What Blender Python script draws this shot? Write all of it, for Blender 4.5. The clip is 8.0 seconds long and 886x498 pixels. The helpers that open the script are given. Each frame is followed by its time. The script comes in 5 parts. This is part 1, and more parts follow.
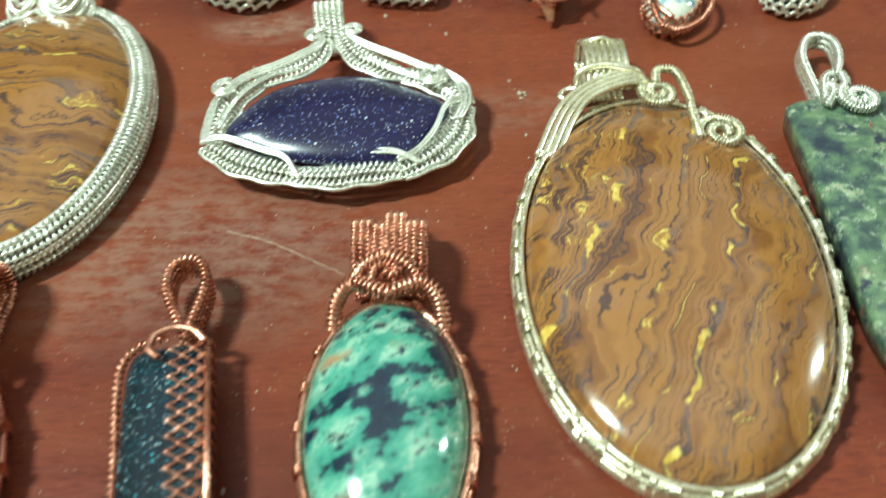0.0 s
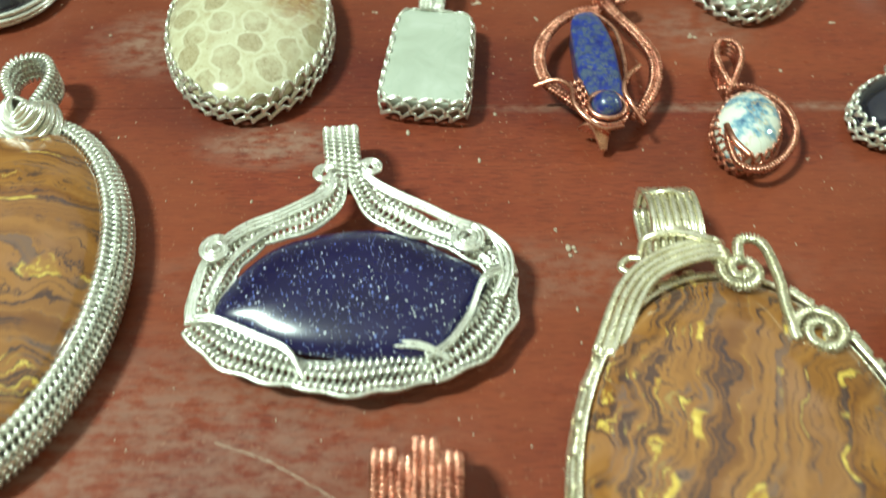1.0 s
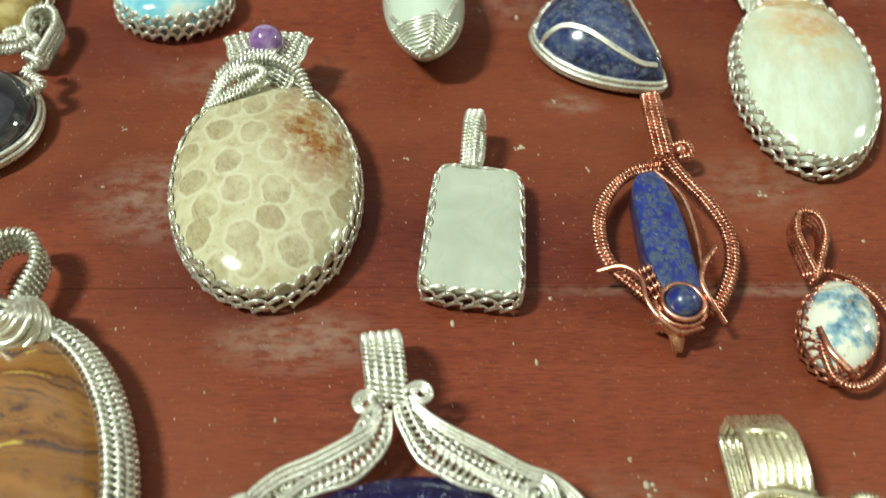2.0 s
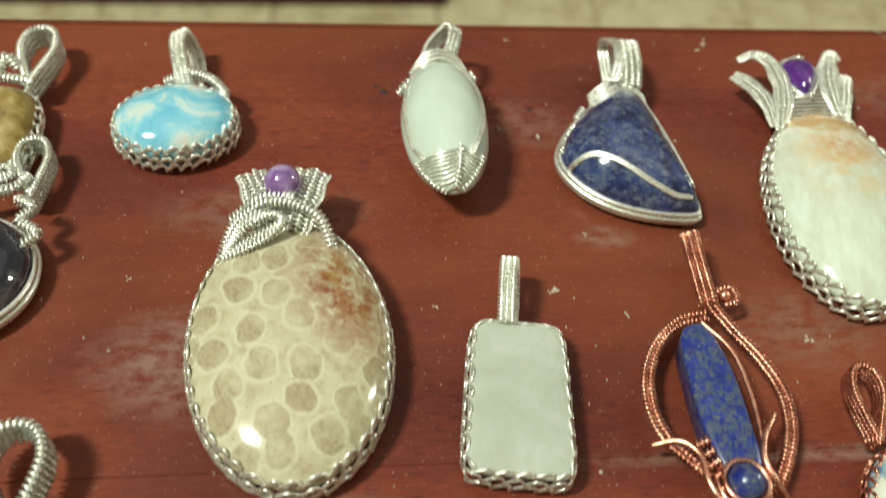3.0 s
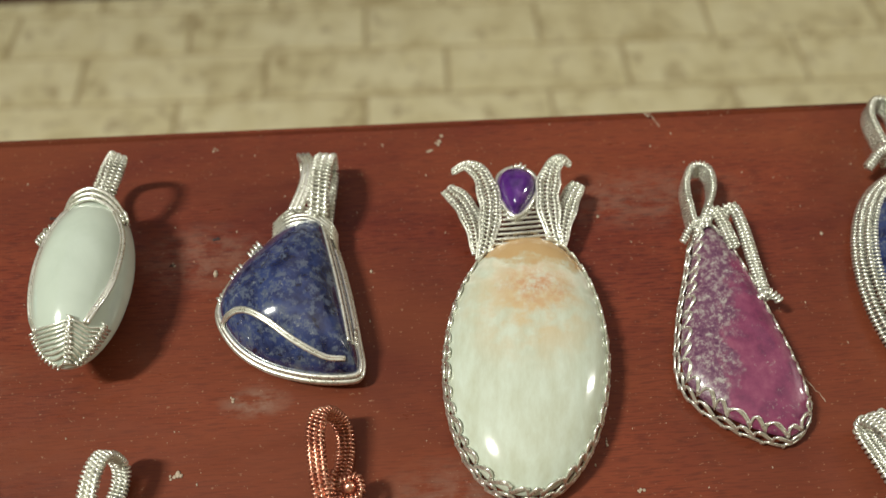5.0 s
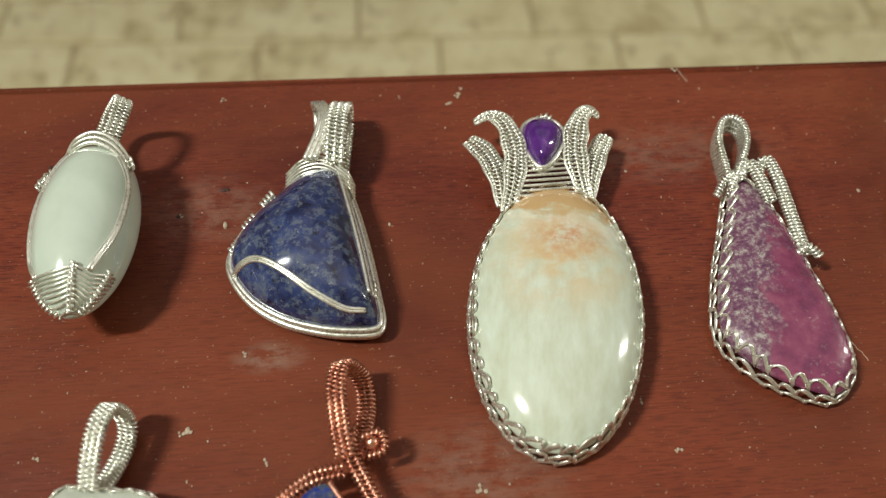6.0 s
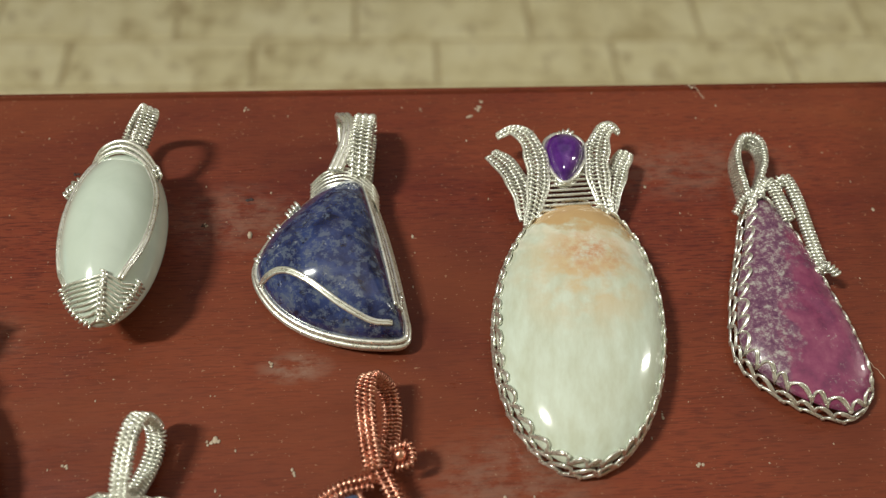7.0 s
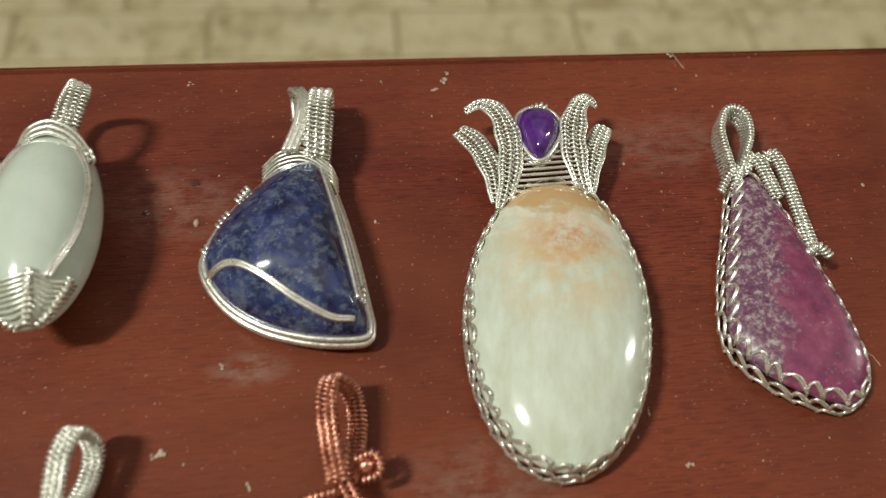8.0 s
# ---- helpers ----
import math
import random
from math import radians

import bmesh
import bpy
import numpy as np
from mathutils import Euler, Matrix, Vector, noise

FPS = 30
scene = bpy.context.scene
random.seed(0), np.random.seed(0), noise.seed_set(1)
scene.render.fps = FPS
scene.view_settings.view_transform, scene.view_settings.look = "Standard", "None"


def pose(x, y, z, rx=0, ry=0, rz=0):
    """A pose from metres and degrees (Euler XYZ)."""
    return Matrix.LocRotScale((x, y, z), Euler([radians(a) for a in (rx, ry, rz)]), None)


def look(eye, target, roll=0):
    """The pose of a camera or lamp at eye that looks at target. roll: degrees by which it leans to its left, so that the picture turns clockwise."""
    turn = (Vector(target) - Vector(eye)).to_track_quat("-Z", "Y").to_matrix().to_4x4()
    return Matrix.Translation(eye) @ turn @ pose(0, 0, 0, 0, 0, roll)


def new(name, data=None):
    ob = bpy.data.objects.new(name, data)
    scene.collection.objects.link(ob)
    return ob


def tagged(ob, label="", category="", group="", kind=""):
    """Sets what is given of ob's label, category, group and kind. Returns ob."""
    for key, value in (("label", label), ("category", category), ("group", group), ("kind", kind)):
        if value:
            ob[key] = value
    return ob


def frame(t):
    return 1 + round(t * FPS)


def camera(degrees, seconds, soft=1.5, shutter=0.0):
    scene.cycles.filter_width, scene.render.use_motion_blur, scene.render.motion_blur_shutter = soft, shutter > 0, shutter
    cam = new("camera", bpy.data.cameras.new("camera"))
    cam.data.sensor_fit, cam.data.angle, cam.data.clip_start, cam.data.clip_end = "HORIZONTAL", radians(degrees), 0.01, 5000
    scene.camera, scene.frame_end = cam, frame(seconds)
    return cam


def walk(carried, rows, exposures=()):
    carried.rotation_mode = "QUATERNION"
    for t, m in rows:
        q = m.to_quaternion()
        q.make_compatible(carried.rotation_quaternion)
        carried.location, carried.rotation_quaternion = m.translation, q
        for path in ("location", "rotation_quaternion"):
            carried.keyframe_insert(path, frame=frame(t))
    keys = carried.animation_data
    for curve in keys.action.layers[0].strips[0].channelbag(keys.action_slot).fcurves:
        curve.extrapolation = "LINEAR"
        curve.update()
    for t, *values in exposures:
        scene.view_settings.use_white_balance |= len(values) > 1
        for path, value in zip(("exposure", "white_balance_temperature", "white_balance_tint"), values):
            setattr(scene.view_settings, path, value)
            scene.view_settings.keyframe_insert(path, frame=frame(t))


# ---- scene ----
cam = camera(55.39, 8.0, soft=1.25, shutter=0.4)
cam.data.dof.use_dof, cam.data.dof.focus_distance, cam.data.dof.aperture_fstop = True, 0.119, 20.0
# seconds, eye and target in centimetres on the table's plan, roll
PATH = [
    (0, (1.761, -2.518, 9.192), (2.061, 2.607, 3.056), -1.07),
    (0.5, (2.233, -0.621, 9.335), (2.633, 4.354, 3.083), 0.76),
    (1, (1.482, 1.276, 9.330), (1.819, 6.179, 3.017), 0.75),
    (1.5, (1.464, 3.491, 10.050), (1.874, 8.219, 3.609), 2.25),
    (1.7, (1.065, 4.039, 9.783), (1.572, 8.813, 3.383), 3.26),
    (2.8, (-0.077, 6.595, 10.016), (0.867, 11.396, 3.687), 6.07),
    (3, (-0.364, 7.026, 10.331), (0.657, 11.880, 4.054), 6.79),
    (3.5, (1.149, 8.379, 10.971), (2.132, 13.166, 4.637), 6.22),
    (4, (3.103, 9.235, 11.509), (3.854, 14.016, 5.138), 3.31),
    (4.5, (4.914, 9.742, 11.852), (5.467, 14.410, 5.379), 0.75),
    (5, (6.017, 9.552, 11.186), (6.553, 14.190, 4.691), 0.60),
    (6.3, (5.413, 9.374, 10.126), (6.071, 13.965, 3.607), 2.54),
    (6.5, (5.719, 9.229, 10.061), (6.363, 13.837, 3.554), 2.47),
    (7, (5.005, 9.550, 10.450), (5.744, 14.153, 3.949), 4.00),
    (7.5, (5.088, 9.399, 10.296), (5.863, 13.986, 3.787), 4.04),
    (8, (5.076, 10.287, 9.744), (6.140, 14.629, 3.110), 6.87),
]
EXPOSURES = [(0.0, 0.74, 5250, -13), (1.0, 0.68, 5400, -13), (1.5, 0.55, 5600, -9), (3.0, 0.32, 6000, 1), (4.5, 0.11, 6050, 11), (6.5, 0.03, 6030, 10), (8.0, -0.08, 6030, 12)]
walk(cam, [(t, look(Vector(eye) * 0.01, Vector(target) * 0.01, roll)) for t, eye, target, roll in PATH], EXPOSURES)

# ---- light ----
world = bpy.data.worlds.new("world")
scene.world = world
world.use_nodes = True
world.node_tree.nodes["Background"].inputs[0].default_value = (0.9, 0.85, 0.7, 1)
world.node_tree.nodes["Background"].inputs[1].default_value = 0.15


def area_lamp(name, eye, target, sx, sy, watts, colour):
    data = bpy.data.lights.new(name, "AREA")
    data.shape, data.size, data.size_y, data.energy, data.color = "RECTANGLE", sx, sy, watts, colour
    ob = new(name, data)
    ob.matrix_world = look(eye, target)
    return ob


area_lamp("lamp_left", (-0.92, -0.06, 1.48), (0.04, 0.12, 0), 0.10, 0.28, 31.0, (1.0, 0.97, 0.80))
area_lamp("lamp_right", (2.15, 0.50, 1.05), (0.04, 0.12, 0), 0.11, 0.44, 9.0, (1.0, 0.97, 0.82))
# added fill, no real fixture: wide and dim, lifts the shadows towards purple
area_lamp("ceiling_light", (0.2, 0.9, 1.74), (0.2, 0.9, 0), 2.6, 2.6, 5.0, (0.94, 0.86, 1.0))

# ---- materials ----


class Nodes:
    """A node material with a Principled shader; sizes in millimetres."""

    def __init__(self, name, rough=0.4, metal=0.0, coat=0.0, spec=0.5):
        self.m = bpy.data.materials.new(name)
        self.m.use_nodes = True
        self.t = self.m.node_tree
        self.b = self.t.nodes["Principled BSDF"]
        self.put("Roughness", rough), self.put("Metallic", metal), self.put("Coat Weight", coat)
        self.put("Coat Roughness", 0.06), self.put("Specular IOR Level", spec)

    def put(self, socket, value):
        self.link(value, self.b.inputs[socket])

    def link(self, value, socket):
        if isinstance(value, bpy.types.NodeSocket):
            self.t.links.new(value, socket)
        elif isinstance(value, tuple) and len(value) == 3 and socket.type == "RGBA":
            socket.default_value = (*value, 1)
        else:
            socket.default_value = value

    def node(self, kind):
        return self.t.nodes.new(kind)

    def vector(self, operation):
        n = self.node("ShaderNodeVectorMath")
        n.operation = operation
        return n

    def coord(self, size=(1, 1, 1), turn=0.0, shift=(0, 0, 0)):
        """Object coordinates in units of size millimetres."""
        c = self.node("ShaderNodeTexCoord")
        n = self.node("ShaderNodeMapping")
        n.vector_type = "TEXTURE"
        self.t.links.new(c.outputs["Object"], n.inputs[0])
        n.inputs[1].default_value = [a * 0.001 for a in shift]
        n.inputs[2].default_value = (0, 0, radians(turn))
        n.inputs[3].default_value = [a * 0.001 for a in size]
        return n.outputs[0]

    def axis(self, v, i):
        n = self.node("ShaderNodeSeparateXYZ")
        self.link(v, n.inputs[0])
        return n.outputs[i]

    def noise(self, v, scale=1.0, detail=3.0, rough=0.55, warp=0.0):
        n = self.node("ShaderNodeTexNoise")
        self.link(v, n.inputs["Vector"])
        for k, x in (("Scale", scale), ("Detail", detail), ("Roughness", rough), ("Distortion", warp)):
            n.inputs[k].default_value = x
        return n.outputs["Fac"]

    def line(self, w, scale=1.0, detail=2.0):
        n = self.node("ShaderNodeTexNoise")
        n.noise_dimensions = "1D"
        self.link(w, n.inputs["W"])
        n.inputs["Scale"].default_value, n.inputs["Detail"].default_value = scale, detail
        return n.outputs["Fac"]

    def cells(self, v, scale=1.0, feature="F1", loose=1.0, out="Distance", flat=False):
        n = self.node("ShaderNodeTexVoronoi")
        n.feature, n.voronoi_dimensions = feature, "2D" if flat else "3D"
        self.link(v, n.inputs["Vector"])
        n.inputs["Scale"].default_value, n.inputs["Randomness"].default_value = scale, loose
        return n.outputs[out]

    def ramp(self, f, *stops):
        n = self.node("ShaderNodeValToRGB")
        self.link(f, n.inputs[0])
        e = n.color_ramp.elements
        while len(e) < len(stops):
            e.new(0.5)
        for k, (p, c) in zip(e, stops):
            k.position, k.color = p, (*((c,) * 3 if isinstance(c, (int, float)) else c), 1)
        return n.outputs[0]

    def mix(self, f, a, b, how="MIX"):
        n = self.node("ShaderNodeMix")
        n.data_type, n.blend_type = "RGBA", how
        self.link(f, n.inputs[0]), self.link(a, n.inputs[6]), self.link(b, n.inputs[7])
        return n.outputs[2]

    def calc(self, op, a, b=0.0, c=0.0):
        n = self.node("ShaderNodeMath")
        n.operation = op
        self.link(a, n.inputs[0]), self.link(b, n.inputs[1]), self.link(c, n.inputs[2])
        return n.outputs[0]

    def bump(self, h, strength=0.3, depth=0.0005):
        n = self.node("ShaderNodeBump")
        n.inputs["Strength"].default_value, n.inputs["Distance"].default_value = strength, depth
        self.link(h, n.inputs["Height"])
        self.put("Normal", n.outputs[0])


def wire_metal(name, colour, dark, rough, metal=0.86):
    k = Nodes(name, rough, metal)
    f = k.noise(k.coord(), 0.35, 4)
    k.put("Base Color", k.mix(k.ramp(f, (0.38, 0), (0.68, 1)), colour, dark))
    k.put("Roughness", k.ramp(k.noise(k.coord(), 1.7, 2), (0.3, rough * 0.8), (0.75, rough * 1.5)))
    return k.m


SILVER = wire_metal("silver_wire", (0.95, 0.96, 0.89), (0.78, 0.79, 0.70), 0.29, 0.85)
PALE_GOLD = wire_metal("pale_gold_wire", (0.94, 0.91, 0.74), (0.76, 0.71, 0.50), 0.27, 0.9)
COPPER = wire_metal("copper_wire", (0.86, 0.47, 0.34), (0.46, 0.17, 0.11), 0.27, 0.98)


def tiger_iron(name, turn, seed):
    """Brown jasper with wavy golden and blue-grey bands across the turned y axis."""
    k = Nodes(name, 0.16, 0, 0.7)
    v = k.coord((1, 1, 1), turn, (seed, 0, 0))
    w1 = k.calc("MULTIPLY", k.noise(v, 0.075, 2, 0.5), 16.0)
    w2 = k.calc("MULTIPLY", k.noise(v, 0.34, 4, 0.62), 3.6)
    u = k.calc("ADD", k.axis(v, 0), k.calc("ADD", w1, w2))
    base = k.ramp(k.line(u, 0.22, 4), (0.25, (0.12, 0.045, 0.014)), (0.42, (0.21, 0.088, 0.022)), (0.55, (0.29, 0.135, 0.035)), (0.75, (0.15, 0.055, 0.018)))
    base = k.mix(k.ramp(k.noise(v, 0.12, 4), (0.5, 0), (0.72, 0.8)), base, (0.28, 0.14, 0.065))
    rid = k.calc("ABSOLUTE", k.calc("SUBTRACT", k.line(u, 0.20, 2), 0.5))
    patch = k.ramp(k.noise(v, 0.11, 3), (0.46, 0), (0.53, 1))
    grey = k.calc("MULTIPLY", k.ramp(rid, (0.0, 1), (0.011, 1), (0.018, 0)), patch)
    gold = k.calc("MULTIPLY", k.ramp(rid, (0.0, 1), (0.007, 1), (0.013, 0)), k.ramp(k.noise(v, 0.16, 2), (0.53, 0), (0.58, 1)))
    col = k.mix(k.calc("MULTIPLY", grey, 0.6), base, (0.09, 0.075, 0.085))
    rid2 = k.calc("ABSOLUTE", k.calc("SUBTRACT", k.line(u, 0.62, 2), 0.5))
    col = k.mix(k.calc("MULTIPLY", k.ramp(rid2, (0.0, 0.9), (0.018, 0.8), (0.034, 0)), k.ramp(k.noise(v, 0.17, 3), (0.40, 0), (0.50, 1))), col, (0.05, 0.03, 0.03))
    col = k.mix(gold, col, k.ramp(k.noise(v, 0.6, 2), (0.3, (0.42, 0.25, 0.03)), (0.7, (0.72, 0.55, 0.12))))
    k.put("Base Color", col)
    k.bump(k.noise(v, 0.9, 3), 0.05, 0.0002)
    return k.m


def flecked(name, deep, haze, fleck, size, keep, rough=0.12):
    """Glass or stone full of bright flecks."""
    k = Nodes(name, rough, 0, 0.2)
    k.put("Coat Roughness", 0.2)
    v = k.coord()
    col = k.mix(k.ramp(k.noise(v, 0.12, 3), (0.4, 0), (0.7, 1)), deep, haze)
    for s, amount in ((size * 1.7, keep * 0.5), (size, keep), (size * 0.55, keep)):
        near = k.ramp(k.cells(v, 1 / s), (0.13, 1), (0.27, 0))
        pick = k.ramp(k.axis(k.cells(v, 1 / s, out="Color"), 0), (1 - amount - 0.01, 0), (1 - amount, 1))
        tone = k.mix(k.ramp(k.axis(k.cells(v, 1 / s, out="Color"), 1), (0.45, 0), (0.8, 1)), fleck, (0.86, 0.90, 0.95))
        col = k.mix(k.calc("MULTIPLY", near, pick), col, tone)
    k.put("Base Color", col)
    return k.m


def blotched(name, stops, veins=None, size=5.0, rough=0.12, coat=0.8, detail=5, warp=0.6, turn=0, stretch=1.0, grain=()):
    """Polished stone: a ramp of colours over noise, with thin veins."""
    k = Nodes(name, rough, 0, coat)
    v = k.coord((size, size * stretch, size), turn)
    col = k.ramp(k.noise(v, 1.0, detail, 0.6, warp), *stops)
    if veins:
        tone, width, scale = veins
        e = k.calc("ABSOLUTE", k.calc("SUBTRACT", k.noise(v, scale, 4, 0.6, 0.8), 0.5))
        col = k.mix(k.ramp(e, (0.0, 0.8), (width, 0)), col, tone)
    for tone, level, fine, patch in grain:
        f = k.ramp(k.noise(v, fine, 6, 0.75, 0.1), (level, 0), (level + 0.07, 1))
        where = k.ramp(k.noise(v, 0.9, 2), (patch, 0), (patch + 0.12, 1))
        col = k.mix(k.calc("MULTIPLY", f, where), col, tone)
    k.put("Base Color", col)
    k.bump(k.noise(v, 3.0, 3), 0.04, 0.0002)
    return k.m


TIGER_A = tiger_iron("tiger_iron_upright", -20, 3.0)
TIGER_B = tiger_iron("tiger_iron_level", 82, 41.0)
GOLDSTONE = flecked("blue_goldstone", (0.006, 0.004, 0.036), (0.010, 0.007, 0.055), (0.20, 0.25, 0.60), 0.5, 0.24, 0.26)
DARK_FLECK = flecked("dark_teal_fleck_stone", (0.004, 0.009, 0.016), (0.008, 0.022, 0.034), (0.1, 0.4, 0.5), 0.5, 0.30, 0.2)
CHRYSOCOLLA = blotched("green_blue_stone", ((0.31, (0.008, 0.012, 0.032)), (0.43, (0.012, 0.028, 0.05)), (0.45, (0.06, 0.22, 0.17)), (0.56, (0.13, 0.36, 0.27)), (0.70, (0.28, 0.46, 0.35))), None, 6.8, turn=25, stretch=0.7, detail=8, warp=0.1, grain=(((0.33, 0.50, 0.39), 0.50, 2.2, 0.42), ((0.012, 0.028, 0.048), 0.56, 2.0, 0.38), ((0.34, 0.22, 0.12), 0.55, 0.5, 0.60)))
FUCHSITE = blotched("ruby_fuchsite", ((0.32, (0.02, 0.028, 0.045)), (0.45, (0.06, 0.09, 0.075)), (0.55, (0.12, 0.18, 0.10)), (0.70, (0.20, 0.26, 0.14))), None, 4.0, 0.35, 0.3, 8, 0.1, grain=(((0.34, 0.40, 0.27), 0.52, 2.2, 0.44), ((0.025, 0.03, 0.055), 0.54, 1.3, 0.46), ((0.24, 0.018, 0.03), 0.57, 1.1, 0.52)))
LARIMAR = blotched("pale_blue_stone", ((0.33, (0.14, 0.42, 0.58)), (0.48, (0.24, 0.52, 0.64)), (0.58, (0.50, 0.62, 0.60)), (0.70, (0.62, 0.56, 0.48))), None, 6.0, detail=4)
MILKY = blotched("white_agate", ((0.3, (0.50, 0.575, 0.50)), (0.7, (0.57, 0.65, 0.57))), None, 9.0, 0.14)
MOON = blotched("milky_moonstone", ((0.3, (0.35, 0.38, 0.31)), (0.55, (0.41, 0.44, 0.37)), (0.72, (0.46, 0.49, 0.43))), ((0.36, 0.40, 0.33), 0.006, 0.4), 8.0, 0.25, 0.3, 3)
SODALITE = blotched("sodalite", ((0.36, (0.006, 0.008, 0.030)), (0.47, (0.016, 0.024, 0.085)), (0.58, (0.030, 0.048, 0.15)), (0.70, (0.065, 0.085, 0.17))), None, 5.0, 0.14, detail=8, warp=0.4, grain=(((0.085, 0.105, 0.16), 0.50, 3.6, 0.34), ((0.22, 0.24, 0.27), 0.58, 5.0, 0.44), ((0.008, 0.010, 0.035), 0.58, 2.6, 0.30)))
LAPIS = blotched("lapis", ((0.30, (0.008, 0.012, 0.10)), (0.50, (0.012, 0.022, 0.20)), (0.65, (0.02, 0.04, 0.25))), None, 3.4, 0.3, 0.2, 8, 0.1, grain=(((0.055, 0.075, 0.13), 0.46, 3.6, 0.36), ((0.20, 0.20, 0.12), 0.57, 7.0, 0.42), ((0.006, 0.010, 0.07), 0.58, 1.6, 0.36)))
OCEAN = blotched("white_blue_stone", ((0.34, (0.05, 0.10, 0.20)), (0.43, (0.22, 0.36, 0.45)), (0.50, (0.66, 0.68, 0.60)), (0.7, (0.74, 0.74, 0.66))), ((0.45, 0.34, 0.18), 0.012, 0.6), 5.0, 0.12, detail=8, warp=0.1)
CITRINE = blotched("honey_stone", ((0.3, (0.18, 0.12, 0.03)), (0.5, (0.34, 0.25, 0.08)), (0.7, (0.50, 0.42, 0.20))), None, 4.0, 0.15)
ONYX = blotched("black_onyx", ((0.3, (0.006, 0.006, 0.012)), (0.7, (0.016, 0.016, 0.028))), None, 6.0, 0.08)
SMOKY = blotched("smoky_quartz", ((0.3, (0.01, 0.01, 0.02)), (0.55, (0.03, 0.03, 0.045)), (0.75, (0.25, 0.24, 0.24))), None, 6.0, 0.08)
LILAC = blotched("pale_amethyst", ((0.3, (0.10, 0.045, 0.18)), (0.5, (0.22, 0.12, 0.32)), (0.68, (0.46, 0.36, 0.54))), None, 2.5, 0.06)
AMETHYST = blotched("amethyst", ((0.3, (0.035, 0.008, 0.10)), (0.6, (0.09, 0.02, 0.20)), (0.8, (0.22, 0.10, 0.34))), None, 3.0, 0.08)


def fossil_material():
    k = Nodes("fossil_coral", 0.14, 0, 0.8)
    v = k.coord((5.2, 6.0, 5.2), 10)
    v2 = k.coord()
    jig = k.vector("MULTIPLY_ADD")
    n = k.node("ShaderNodeTexNoise")
    k.link(v2, n.inputs["Vector"])
    n.inputs["Scale"].default_value = 0.35
    k.link(n.outputs["Color"], jig.inputs[0])
    jig.inputs[1].default_value = (0.35, 0.35, 0.0)
    k.link(v, jig.inputs[2])
    d = k.cells(jig.outputs[0], 1.0, "F1", 0.62, "Distance", True)
    tone = k.axis(k.cells(jig.outputs[0], 1.0, "F1", 0.62, "Color", True), 0)
    cell = k.mix(tone, (0.36, 0.31, 0.19), (0.46, 0.42, 0.28))
    cell = k.mix(k.ramp(k.noise(v2, 1.6, 4, 0.65), (0.42, 0), (0.66, 0.75)), cell, (0.29, 0.23, 0.125))
    ray = k.noise(k.coord((0.5, 2.2, 0.5), 20), 1.0, 2)
    cell = k.mix(k.ramp(ray, (0.52, 0), (0.62, 0.45)), cell, (0.25, 0.20, 0.11))
    ground = k.ramp(k.noise(v2, 0.5, 5, 0.65), (0.36, (0.52, 0.49, 0.335)), (0.52, (0.47, 0.43, 0.285)), (0.66, (0.40, 0.345, 0.21)))
    shut = k.ramp(d, (0.36, 0), (0.41, 1))
    faint = k.ramp(k.noise(v2, 0.16, 2), (0.40, 0.25), (0.56, 1))
    col = k.mix(shut, k.mix(faint, ground, cell), ground)
    rim = k.calc("MULTIPLY", k.ramp(d, (0.35, 0), (0.40, 1), (0.44, 1), (0.50, 0)), 0.45)
    col = k.mix(rim, col, (0.60, 0.58, 0.43))
    dot = k.ramp(k.noise(v2, 1.9, 3), (0.64, 0), (0.70, 0.7))
    col = k.mix(dot, col, (0.28, 0.21, 0.11))
    gap = k.vector("LENGTH")
    k.link(k.coord((8.5, 14, 60), 12, (8.0, 6.0, 8)), gap.inputs[0])
    rust = k.calc("MULTIPLY", k.ramp(gap.outputs["Value"], (0.3, 1), (1.0, 0)), k.ramp(k.noise(v2, 0.45, 6, 0.7), (0.36, 0), (0.54, 1)))
    col = k.mix(k.calc("MULTIPLY", rust, 1.0), col, k.ramp(k.noise(v2, 0.8, 5), (0.4, (0.30, 0.17, 0.06)), (0.6, (0.21, 0.06, 0.015))))
    k.put("Base Color", col)
    return k.m


def ruby_material():
    """Plum stone, silvery and crumbly along one side, plain pink along the other."""
    k = Nodes("purple_ruby_stone", 0.26, 0, 0.5)
    v = k.coord()
    base = k.ramp(k.noise(v, 0.28, 6, 0.65), (0.30, (0.10, 0.020, 0.062)), (0.50, (0.20, 0.038, 0.098)), (0.70, (0.27, 0.075, 0.135)))
    side = k.ramp(k.calc("ADD", k.calc("MULTIPLY", k.axis(k.coord((1, 1, 1), -20), 0), 0.055), k.calc("MULTIPLY", k.noise(v, 0.3, 3), 0.7)), (0.28, 1), (0.42, 0))
    col = k.mix(side, base, k.ramp(k.noise(v, 0.9, 7, 0.75), (0.36, (0.085, 0.024, 0.07)), (0.50, (0.17, 0.075, 0.125)), (0.62, (0.38, 0.35, 0.33))))
    crumb = k.calc("MULTIPLY", k.ramp(k.noise(v, 1.3, 7, 0.75), (0.58, 0), (0.66, 1)), k.ramp(k.noise(v, 0.16, 2), (0.50, 0), (0.66, 0.8)))
    k.put("Base Color", k.mix(crumb, col, (0.40, 0.37, 0.34)))
    k.bump(k.noise(v, 0.9, 6, 0.75), 0.25, 0.0003)
    return k.m


